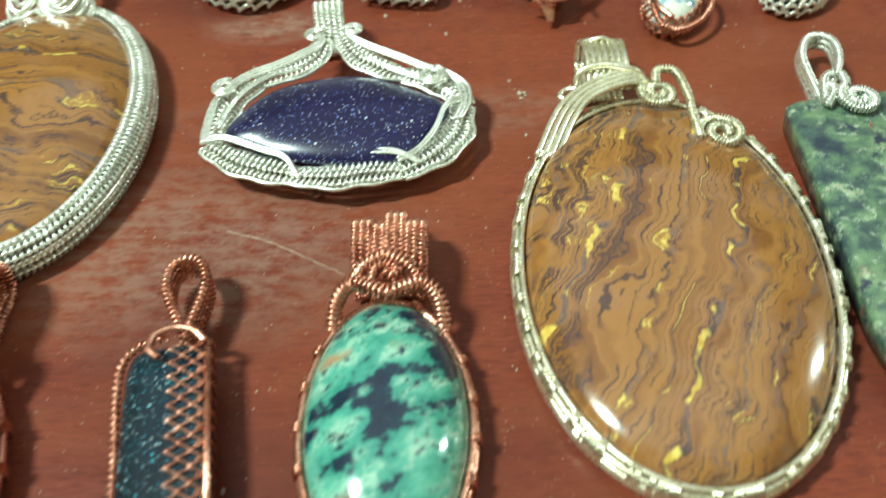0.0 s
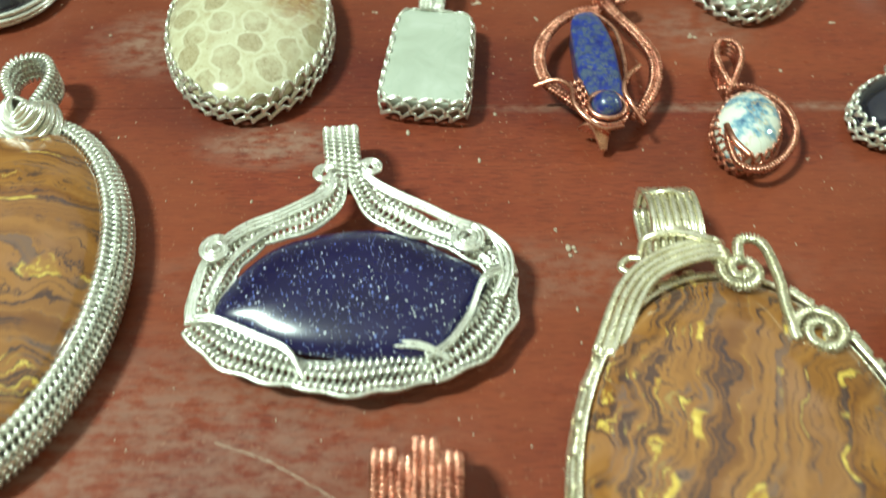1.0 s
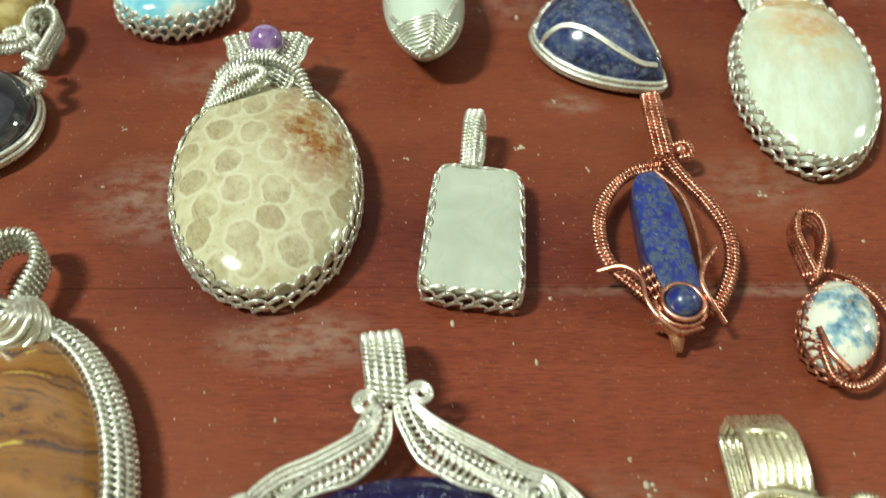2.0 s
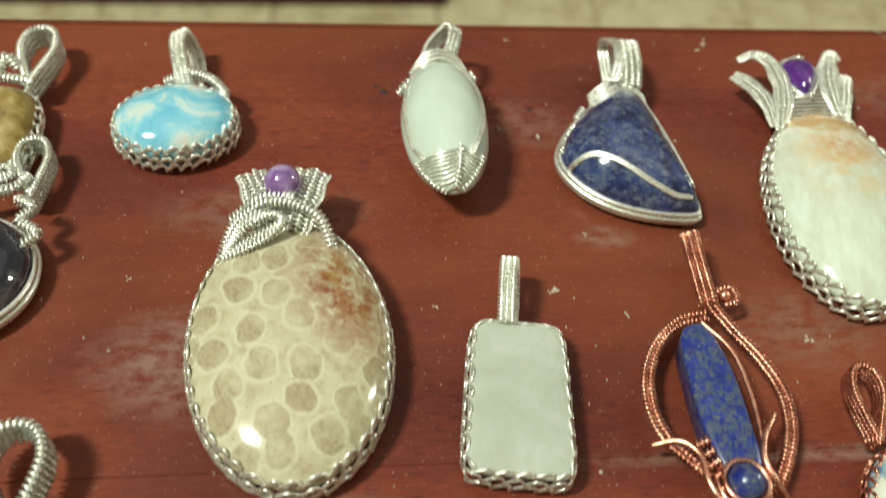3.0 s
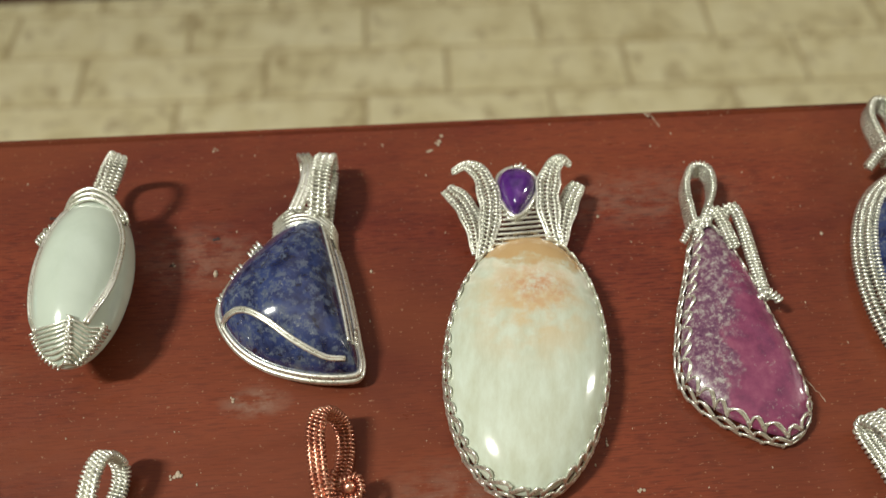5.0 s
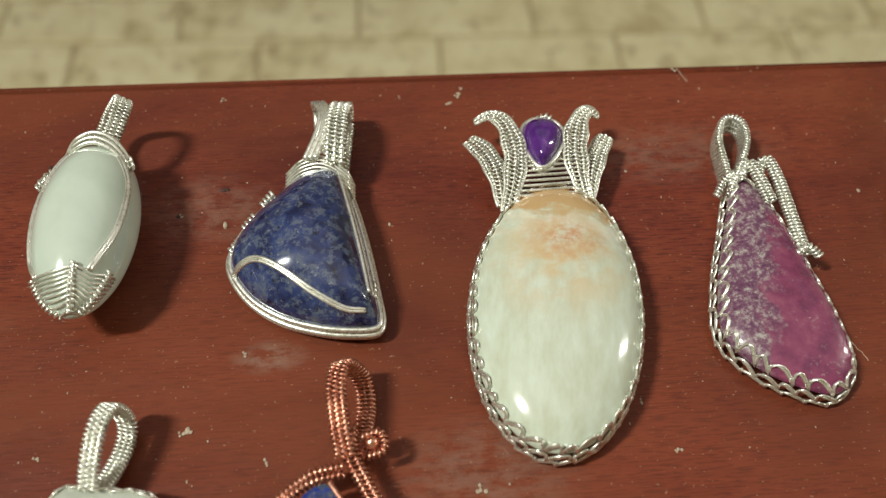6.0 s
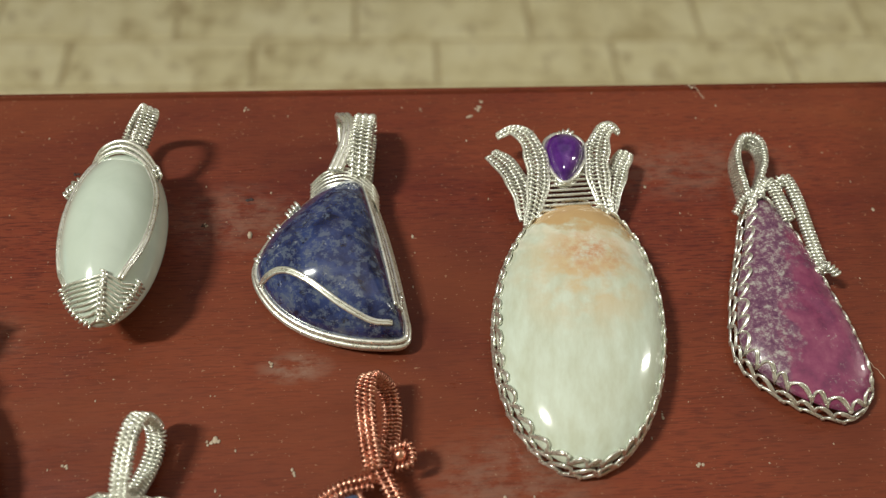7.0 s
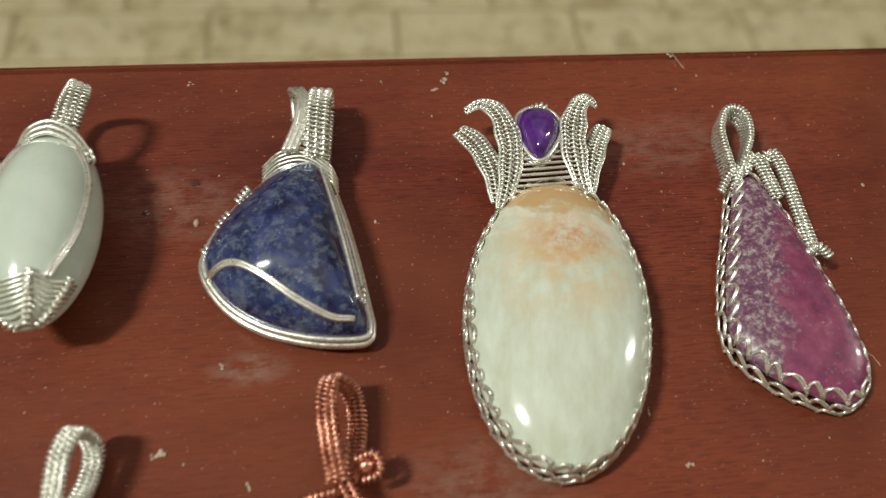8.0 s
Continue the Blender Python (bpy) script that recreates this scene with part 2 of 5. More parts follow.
def peach_material():
    k = Nodes("cream_and_peach_stone", 0.14, 0, 0.8)
    v = k.coord()
    y = k.calc("ADD", k.axis(v, 1), k.calc("MULTIPLY", k.calc("SUBTRACT", k.noise(v, 0.22, 4), 0.5), 12.0))
    streak = k.noise(k.coord((2.2, 7, 2.2)), 1.0, 6, 0.65)
    pale = k.mix(k.ramp(streak, (0.35, 0), (0.7, 1)), (0.51, 0.545, 0.43), (0.62, 0.69, 0.60))
    top = k.ramp(k.calc("DIVIDE", y, 24.0), (0.62, 0), (0.70, 1))
    col = k.mix(top, pale, (0.52, 0.34, 0.16))
    band = k.ramp(k.calc("DIVIDE", y, 24.0), (0.40, 0), (0.50, 1), (0.61, 1), (0.66, 0))
    col = k.mix(k.calc("MULTIPLY", band, k.ramp(k.noise(v, 0.35, 4), (0.36, 0.1), (0.56, 1))), col, (0.72, 0.74, 0.64))
    gap = k.vector("LENGTH")
    k.link(k.coord((8, 6, 60), 0, (1, 10, 8)), gap.inputs[0])
    blush = k.vector("LENGTH")
    k.link(k.coord((13, 14, 60), 0, (0, 7, 8)), blush.inputs[0])
    col = k.mix(k.calc("MULTIPLY", k.ramp(blush.outputs["Value"], (0.2, 0.9), (1.0, 0)), k.ramp(k.noise(v, 0.28, 5), (0.38, 0.1), (0.58, 1))), col, (0.58, 0.43, 0.23))
    spot = k.calc("MULTIPLY", k.ramp(gap.outputs["Value"], (0.1, 1), (1.0, 0)), k.ramp(k.noise(v, 0.7, 5, 0.7), (0.36, 0), (0.62, 1)))
    col = k.mix(spot, col, (0.52, 0.26, 0.12))
    k.put("Base Color", col)
    return k.m


FOSSIL, PEACH, RUBY = fossil_material(), peach_material(), ruby_material()


def wood(name, a, b, dark, rough, grain=(140, 5, 5), coat=0.06, worn=0.5, stains=(), tint=(0.20, 0.056, 0.023)):
    k = Nodes(name, rough, 0, coat, 0.2)
    k.put("Coat Roughness", 0.2)
    v = k.coord(grain)
    col = k.mix(k.ramp(k.noise(v, 1.0, 6, 0.65, 0.4), (0.3, 0), (0.72, 1)), a, b)
    col = k.mix(k.ramp(k.noise(k.coord((grain[0] * 0.25, 1.1, 1.1)), 1.0, 5, 0.6, 0.6), (0.48, 0), (0.75, 0.38)), col, dark)
    col = k.mix(k.ramp(k.noise(k.coord((3.0, 0.3, 0.3)), 1.0, 3), (0.48, 0), (0.64, 0.75)), col, dark)
    col = k.mix(k.ramp(k.noise(k.coord((1.6, 0.35, 0.35), 0, (40, 9, 0)), 1.0, 3), (0.56, 0), (0.70, 0.35)), col, tint)
    blot = k.noise(k.coord((60, 45, 45)), 1.0, 3)
    col = k.mix(k.ramp(blot, (0.42, 0), (0.68, 0.8)), col, dark)
    warm = k.ramp(k.noise(k.coord((75, 40, 40)), 1.0, 4, 0.6, 0.5), (0.36, 0), (0.62, 1))
    col = k.mix(k.calc("MULTIPLY", warm, 0.55), col, tint)
    dust = k.ramp(k.noise(k.coord((0.5, 0.4, 0.4)), 0.9, 2, 0.5), (0.69, 0), (0.74, worn))
    col = k.mix(dust, col, (0.36, 0.22, 0.14))
    for x, y, wide, deep, amount in stains:
        gap = k.vector("LENGTH")
        k.link(k.coord((wide, deep, 5000), 0, (x, y, 0)), gap.inputs[0])
        worn_off = k.calc("MULTIPLY", k.ramp(gap.outputs["Value"], (0.4, amount), (1.0, 0)), k.ramp(k.noise(k.coord((4, 2, 2)), 1.0, 6, 0.7), (0.40, 0), (0.58, 1)))
        col = k.mix(worn_off, col, (0.25, 0.16, 0.12))
    k.put("Base Color", col)
    k.put("Roughness", k.ramp(k.noise(k.coord((9, 3, 3)), 1.0, 6, 0.7), (0.3, rough * 0.7), (0.7, rough * 1.3)))
    h = k.mix(0.5, k.noise(k.coord((4, 0.7, 0.7)), 1.0, 4), k.noise(k.coord((0.8, 0.5, 0.5)), 1.0, 3))
    k.bump(h, 0.42, 0.00008)
    return k.m


MAHOGANY = wood("varnished_mahogany", (0.150, 0.029, 0.016), (0.205, 0.047, 0.023), (0.058, 0.012, 0.011), 0.36,
                stains=((-29, 125, 16, 11, 0.7), (-9, 100, 14, 6, 0.7), (-16, 48, 40, 22, 0.5), (34, 146, 6, 3, 0.6), (20, 75, 60, 8, 0.3), (62, 128, 14, 9, 0.4), (-20, 152, 20, 7, 0.45), (98, 180, 22, 8, 0.3), (24, 172, 12, 8, 0.35), (60, 108, 50, 1.6, 0.6)))
DARK_WOOD = wood("dark_red_wood", (0.07, 0.014, 0.014), (0.10, 0.022, 0.020), (0.04, 0.008, 0.010), 0.4, tint=(0.08, 0.018, 0.014))


def tile_material():
    k = Nodes("stone_look_tile", 0.45)
    info = k.node("ShaderNodeObjectInfo")
    v = k.coord()
    shift = k.vector("MULTIPLY_ADD")
    k.link(info.outputs["Random"], shift.inputs[0])
    shift.inputs[1].default_value = (900, 700, 300)
    k.link(v, shift.inputs[2])
    f = k.noise(shift.outputs[0], 0.018, 5, 0.6)
    col = k.ramp(f, (0.30, (0.50, 0.42, 0.23)), (0.46, (0.72, 0.65, 0.40)), (0.65, (0.80, 0.74, 0.49)))
    col = k.mix(k.ramp(k.noise(shift.outputs[0], 0.035, 4, 0.6, 0.5), (0.54, 0), (0.72, 0.8)), col, (0.33, 0.24, 0.12))
    k.put("Base Color", col)
    k.bump(k.noise(v, 0.1, 4), 0.3, 0.001)
    return k.m


TILE = tile_material()
GROUT = blotched("brown_grout", ((0.3, (0.42, 0.34, 0.19)), (0.7, (0.50, 0.42, 0.25))), None, 60.0, 0.8, 0)
PLASTER = blotched("cream_plaster", ((0.3, (0.60, 0.55, 0.42)), (0.7, (0.66, 0.61, 0.48))), None, 300.0, 0.8, 0)
CRUMB = blotched("pale_crumb", ((0.3, (0.32, 0.23, 0.16)), (0.7, (0.50, 0.42, 0.32))), None, 1.0, 0.7, 0)
SOOT = blotched("dark_speck", ((0.3, (0.02, 0.012, 0.012)), (0.7, (0.04, 0.02, 0.02))), None, 1.0, 0.6, 0)

# ---- mesh tools, in millimetres ----


class Mesh:
    """Collects faces of one part."""

    def __init__(self):
        self.v, self.f, self.n, self.flat = [], [], 0, False

    def add(self, verts, quads):
        self.v.append(np.asarray(verts, float).reshape(-1, 3))
        self.f.append(np.asarray(quads, int).reshape(-1, 4) + self.n)
        self.n += len(self.v[-1])
        return self

    def sheet(self, rings, closed=True):
        """Quads between rings of points, (rows, columns, 3)."""
        rings = np.asarray(rings, float)
        r, c = rings.shape[:2]
        i, j = np.meshgrid(np.arange(r - 1), np.arange(c if closed else c - 1), indexing="ij")
        k = (j + 1) % c
        return self.add(rings.reshape(-1, 3), np.stack([i * c + j, i * c + k, (i + 1) * c + k, (i + 1) * c + j], -1))

    def tube(self, pts, r, sides=6, closed=False, flat=1.0):
        """A round wire along pts; r a number or one for each point."""
        p = np.asarray(pts, float)
        t = np.roll(p, -1, 0) - np.roll(p, 1, 0) if closed else np.gradient(p, axis=0)
        t /= np.linalg.norm(t, axis=1)[:, None] + 1e-12
        up = np.where(np.abs(t[:, 2:3]) > 0.93, np.array([[0.0, 1.0, 0.0]]), np.array([[0.0, 0.0, 1.0]]))
        a = np.cross(t, up)
        a /= np.linalg.norm(a, axis=1)[:, None] + 1e-12
        b = np.cross(a, t)
        q = np.arange(sides) * 2 * np.pi / sides
        r = np.broadcast_to(np.asarray(r, float), (len(p),))[:, None, None]
        rings = p[:, None] + r * (np.cos(q)[None, :, None] * a[:, None] + flat * np.sin(q)[None, :, None] * b[:, None])
        if closed:
            rings = np.concatenate([rings, rings[:1]])
        else:
            rings = np.concatenate([p[:1, None] + 0 * rings[:1], rings, p[-1:, None] + 0 * rings[-1:]])
        return self.sheet(rings)

    def coil(self, pts, big, r, pitch, closed=False, sides=5, per=9, phase=0.0):
        """A thin wire wound round a core along pts."""
        p, pitch = resample(pts, 0.35, closed), pitch * 1.4
        t = np.gradient(p, axis=0)
        s = np.concatenate([[0], np.cumsum(np.linalg.norm(np.diff(p, axis=0), axis=1))])
        n = max(int(s[-1] / pitch * per), 8)
        u = np.linspace(0, s[-1], n)
        c = np.stack([np.interp(u, s, p[:, k]) for k in range(3)], 1)
        t = np.stack([np.interp(u, s, t[:, k]) for k in range(3)], 1)
        t /= np.linalg.norm(t, axis=1)[:, None] + 1e-12
        up = np.where(np.abs(t[:, 2:3]) > 0.93, np.array([[0.0, 1.0, 0.0]]), np.array([[0.0, 0.0, 1.0]]))
        a = np.cross(t, up)
        a /= np.linalg.norm(a, axis=1)[:, None] + 1e-12
        b = np.cross(a, t)
        q = u / pitch * 2 * np.pi + phase
        big = np.interp(u, np.linspace(0, s[-1], np.size(big)), np.atleast_1d(big))
        self.tube(c + big[:, None] * (np.cos(q)[:, None] * a + np.sin(q)[:, None] * b), r, sides)
        return self.tube(p, np.interp(s, u, big) * 0.5, 6)

    def ball(self, c, r, flat=1.0, n=20, long=1.0):
        a = np.linspace(0.001, np.pi - 0.001, n // 2 + 1)[:, None]
        q = np.linspace(0, 2 * np.pi, n, endpoint=False)[None]
        g = np.stack([np.sin(a) * np.cos(q), long * np.sin(a) * np.sin(q), flat * np.cos(a) + 0 * q], -1)
        return self.sheet(np.asarray(c) + r * g[::-1])

    def box(self, lo, hi, bevel=0.0):
        (x0, y0, z0), (x1, y1, z1), e = lo, hi, bevel
        self.flat = True

        def ring(z, d):
            x, X, y, Y, c = x0 + d, x1 - d, y0 + d, y1 - d, e
            return [(x + c, y, z), (X - c, y, z), (X, y + c, z), (X, Y - c, z), (X - c, Y, z), (x + c, Y, z), (x, Y - c, z), (x, y + c, z)]
        m, c = ((x0 + x1) / 2, (y0 + y1) / 2), max(e, 1e-4)
        return self.sheet([[(*m, z0)] * 8, ring(z0, c), ring(z0 + c, c * 0.3), ring(z0 + 2 * c, 0), ring(z1 - 2 * c, 0), ring(z1 - c, c * 0.3), ring(z1, c), [(*m, z1)] * 8])


class Strands(list):
    """Wires that are to be parts of their own."""

    def tube(self, *a):
        self.append(Mesh().tube(*a))
        return self

    def coil(self, *a, **k):
        self.append(Mesh().coil(*a, **k))
        return self

    def ball(self, *a, **k):
        self.append(Mesh().ball(*a, **k))
        return self


def resample(pts, step, closed=False):
    p = np.asarray(pts, float)
    if closed:
        p = np.concatenate([p, p[:1]])
    s = np.concatenate([[0], np.cumsum(np.linalg.norm(np.diff(p, axis=0), axis=1))])
    u = np.linspace(0, s[-1], max(int(s[-1] / step) + 1, 4))
    return np.stack([np.interp(u, s, p[:, k]) for k in range(3)], 1)


def spline(pts, closed=False, per=10):
    """A smooth curve through a few points, (x, y, z) or (x, y)."""
    p = np.asarray([(*q, 0.0)[:3] for q in pts], float)
    n = len(p)
    ext = np.concatenate([p[-1:], p, p[:2]]) if closed else np.concatenate([2 * p[:1] - p[1:2], p, 2 * p[-1:] - p[-2:-1]])
    out = []
    for i in range(n if closed else n - 1):
        a, b, c, d = ext[i:i + 4]
        u = np.linspace(0, 1, per, endpoint=False)[:, None]
        out.append(0.5 * (2 * b + (c - a) * u + (2 * a - 5 * b + 4 * c - d) * u ** 2 + (3 * b - a - 3 * c + d) * u ** 3))
    if not closed:
        out.append(p[-1:])
    return np.concatenate(out)


def oval(a, b, n=96, power=2.0, egg=0.0):
    """An oval outline round the origin; egg widens its lower end."""
    q = np.linspace(0, 2 * np.pi, n, endpoint=False)
    c, s = np.cos(q), np.sin(q)
    x, y = np.sign(c) * np.abs(c) ** (2 / power) * a, np.sign(s) * np.abs(s) ** (2 / power) * b
    return np.stack([x * (1 - egg * y / b), y, 0 * x], 1)


def inset(line, d, z=0.0):
    """A closed outline pushed inwards by d, at height z."""
    t = np.roll(line, -1, 0) - np.roll(line, 1, 0)
    nrm = np.stack([-t[:, 1], t[:, 0], 0 * t[:, 0]], 1)
    nrm /= np.linalg.norm(nrm, axis=1)[:, None] + 1e-9
    area = np.sum(line[:, 0] * np.roll(line[:, 1], -1) - np.roll(line[:, 0], -1) * line[:, 1])
    out = line + nrm * (d if area > 0 else -d)
    out[:, 2] = z
    return out


def stone(line, low, girdle, top, power=2.4, seat=0.8, wobble=0.0, rows=18):
    """A cabochon: a flat back, a short wall and a domed face."""
    m, c = Mesh(), line.mean(0)
    rings = []
    for k, z in ((0.02, low), (seat * 0.9, low), (seat, low + 0.4), (1.0, girdle)):
        r = c + (line - c) * k
        r[:, 2] = z
        rings.append(r)
    for f in np.linspace(0, 1, rows + 1)[1:]:
        k = np.cos(f * np.pi / 2) ** (2 / power * 1.15) if f < 1 else 0.004
        r = c + (line - c) * max(k, 0.004)
        r[:, 2] = girdle + (top - girdle) * (1 - max(k, 0) ** power) ** (1 / 1.9)
        if wobble:
            r[:, 2] += wobble * k * (1 - k) * np.sin(3 * np.arctan2(r[:, 1] - c[1], r[:, 0] - c[0]) + 5 * k)
        rings.append(r)
    area = np.sum(line[:, 0] * np.roll(line[:, 1], -1) - np.roll(line[:, 0], -1) * line[:, 1])
    rings = np.asarray(rings)
    return m.sheet(rings if area > 0 else rings[:, ::-1])


def net(line, levels, loop, r, rng, lean=0.42):
    """Looped wire netting round an outline. levels: (inset, height) for each row, from the table up."""
    m = Mesh()
    length = np.sum(np.linalg.norm(np.roll(line, -1, 0) - line, axis=1))
    n = max(int(length / loop), 8)
    base = resample(line, length / (n * 14), True)[:-1]
    count = len(base)
    s = np.arange(count) / count * n
    for k, ((d0, z0), (d1, z1)) in enumerate(zip(levels[:-1], levels[1:])):
        uneven = rng.uniform(-0.22, 0.22, n + 1)
        uneven[-1] = uneven[0]
        ph = s + 0.5 * k + np.interp((s + 0.5 * k) % n, np.arange(n + 1), uneven)
        high = rng.uniform(0.78, 1.12, n + 1)
        high[-1] = high[0]
        arc = np.abs(np.sin(np.pi * ph)) ** 0.65 * np.interp(ph % n, np.arange(n + 1), high)
        lo, hi = inset(base, d0, z0), inset(base, d1, z1)
        slide = (np.arange(count) + lean * arc * count / n) % count
        i, f = slide.astype(int), (slide % 1)[:, None]
        lo, hi = lo[i] * (1 - f) + lo[(i + 1) % count] * f, hi[i] * (1 - f) + hi[(i + 1) % count] * f
        p = lo + (hi - lo) * arc[:, None]
        m.tube(p, r, 5, True)
        m.tube(p + (hi - lo) * 0.13 * np.sin(2 * np.pi * ph)[:, None] + [0, 0, r * 0.8], r * 0.8, 5, True)
        for j in range(0, count, max(count // n, 1)):
            m.ball(p[j] + [0, 0, 0.05], r * 1.6, n=6)
    return m


def spiral(c, r0, r1, turns, start, z=0.0, step=24, dz=0.0):
    """A flat scroll from radius r1 in to r0."""
    n = int(abs(turns) * step)
    u = np.linspace(0, 1, n)
    q = radians(start) + 2 * np.pi * turns * u
    r = r1 + (r0 - r1) * u
    return np.stack([c[0] + r * np.cos(q), c[1] + r * np.sin(q), z + dz * u], 1)


def part(name, mesh, material, parent=None, label="", smooth=True):
    """Links the faces as one mesh object under its thing or part."""
    v, f = np.concatenate(mesh.v) * 0.001, np.concatenate(mesh.f)
    me = bpy.data.meshes.new(name)
    me.vertices.add(len(v))
    me.vertices.foreach_set("co", v.ravel())
    me.loops.add(f.size)
    me.loops.foreach_set("vertex_index", f.ravel())
    me.polygons.add(len(f))
    me.polygons.foreach_set("loop_start", np.arange(len(f)) * 4)
    me.update(calc_edges=True)
    me.validate()
    me.polygons.foreach_set("use_smooth", np.full(len(me.polygons), smooth and not mesh.flat))
    me.materials.append(material)
    ob = new(name, me)
    ob.parent = parent
    return tagged(ob, label)


# where each pendant lies on the table: x and y in millimetres, turn in degrees, size
PLACES = {
    "teal and navy mottled oval stone pendant in copper wire": (13.44, 22.67, -2.71, 0.979),
    "dark oval stone pendant bound in copper wire": (-42.03, 17.59, -1.05, 1.049),
    "dark glittering bar stone pendant with copper net strip": (-11.81, 20.58, 5.42, 0.890),
    "large oval banded brown stone pendant in pale gold wire": (52.45, 43.43, -6.80, 0.962),
    "oval banded brown stone pendant in woven silver frame": (-41.55, 79.43, -1.44, 1.030),
    "blue glitter-glass pendant in broad woven silver frame": (7.21, 75.82, 11.40, 0.983),
    "mottled green tapered stone slab pendant with silver loop": (87.65, 49.78, 3.79, 0.912),
    "cream fossil coral oval pendant in silver netting": (-10.15, 131.87, 2.30, 0.993),
    "milky white rectangular stone pendant in silver netting": (19.46, 121.70, -10.52, 0.991),
    "blue lapis bar pendant inside looped copper coils": (46.93, 119.99, 0.35, 0.937),
    "small white and blue oval pendant in copper coil": (67.37, 103.45, -23.27, 0.886),
    "small black oval stone pendant in silver netting": (91.65, 107.14, -48.32, 0.887),
    "greenish oval stone pendant in dense silver netting": (129.86, 113.48, 21.14, 1.047),
    "pale blue oval stone pendant in silver netting": (-28.64, 176.02, 3.13, 0.980),
    "white polished barrel-shaped stone pendant caged in silver wire": (15.19, 170.24, -0.67, 0.996),
    "dark blue veined shield-shaped stone pendant in silver wire": (45.80, 166.54, -1.45, 0.938),
    "large cream and peach oval stone pendant in silver netting": (79.21, 152.86, -10.78, 0.918),
    "purple pink tapered stone pendant in silver netting": (109.59, 154.03, 1.96, 0.907),
    "dark blue oval stone pendant in broad silver frame": (146.24, 160.01, -11.83, 0.875),
    "honey-coloured squarish stone pendant in silver wire": (-61.26, 175.16, 1.09, 1.012),
    "smoky clear round stone pendant in silver wire curls": (-57.32, 147.11, 1.98, 0.903),
}


class Thing:
    """An Empty on the table at its place; at() turns points of its drawing, centred on (x, y) and leaning turn degrees, into its own."""

    def __init__(self, name, x, y, turn, label, category="pendant", group="wire-wrapped pendants on the table"):
        self.o = new(name)
        self.o.empty_display_size = 0.005
        px, py, spin, size = PLACES[label]
        self.o.matrix_world = pose(px * 0.001, py * 0.001, 0, 0, 0, spin) @ Matrix.Diagonal((size, size, size, 1))
        tagged(self.o, label, category, group)
        self.x, self.y, self.c, self.s = x, y, math.cos(radians(turn)), math.sin(radians(turn))
        self.rng = np.random.default_rng(int(abs(x * 7 + y * 13)))

    def at(self, *pts):
        return [((p[0] - self.x) * self.c - (p[1] - self.y) * self.s, (p[0] - self.x) * self.s + (p[1] - self.y) * self.c, *p[2:]) for p in pts]

    def add(self, name, mesh, material, label="", parent=None):
        if isinstance(mesh, Strands):
            first = part(name, mesh[0], material, parent or self.o, label)
            for m in mesh[1:]:
                part("strand", m, material, first)
            return first
        ob = part(name, mesh, material, parent or self.o, label)
        return tagged(ob, label or "bands of thin wrapped wire", kind="stuff") if name == "binding" else ob


def side_bail(mesh, foot, tip, wide, low, rows=3, big=0.5, r=0.2, pitch=0.42, tilt=0.0):
    """A drop-shaped loop lying on its edge, of coils one above the other."""
    (x0, y0), (x1, y1) = foot, tip
    dx, dy = x1 - x0, y1 - y0
    drop = [(0, 0), (0.5, 0.3), (1.0, 0.65), (0.75, 0.92), (0, 1.0), (-0.75, 0.92), (-1.0, 0.65), (-0.5, 0.3), (0, 0.02)]
    ln = math.hypot(dx, dy)
    for k in range(rows):
        pts = [(x0 + dx * v + (-dy / ln) * -u * wide / 2, y0 + dy * v + (dx / ln) * -u * wide / 2, low + big * 1.9 * k + 0.5 * v - tilt * u * wide / 2) for u, v in drop]
        mesh.coil(spline(pts), big, r, pitch, phase=k * 1.3)
    return mesh


def stood_bail(mesh, foot, tip, across, low, high, cols=3, gap=0.8, big=0.48, r=0.19, pitch=0.42):
    """A drop-shaped loop standing on its edge: one limb at height high, the other lower and shifted across to the right."""
    (x0, y0), (x1, y1) = foot[:2], tip[:2]
    along = np.array([x1 - x0, y1 - y0, 0.0])
    right = np.array([along[1], -along[0], 0.0]) / np.linalg.norm(along)
    half = right * across / 2 - np.array([0, 0, (high - low) / 2])
    flat = np.cross(along, half)
    flat /= np.linalg.norm(flat)
    drop = [(-0.25, 0), (-0.72, 0.3), (-1.0, 0.66), (-0.75, 0.93), (0, 1.0), (0.75, 0.93), (1.0, 0.66), (0.72, 0.3), (0.25, 0.02)]
    start = np.array([x0, y0, (high + low) / 2])
    for k in range(cols):
        o = (k - (cols - 1) / 2) * gap
        mesh.coil(spline([tuple(start + along * v + half * u + flat * o) for u, v in drop]), big, r, pitch, phase=k * 1.7)
    return mesh


def strap_bail(mesh, foot, tip, cols, gap, low, high, big=0.5, r=0.2, pitch=0.42):
    """A strap of coils side by side that goes over from the foot to the tip and back beneath."""
    (x0, y0), (x1, y1) = foot, tip
    dx, dy = x1 - x0, y1 - y0
    ln = math.hypot(dx, dy)
    nx, ny = dy / ln, -dx / ln
    for k in range(cols):
        o = (k - (cols - 1) / 2) * gap
        prof = [(0.0, high * 0.75), (0.3, high), (0.7, high), (0.95, high * 0.72), (1.0, (high + low) / 2), (0.93, low + 0.2), (0.6, low), (0.2, low)]
        mesh.coil(spline([(x0 + dx * u + nx * o, y0 + dy * u + ny * o, z) for u, z in prof]), big, r, pitch, phase=k * 2.0)
    return mesh


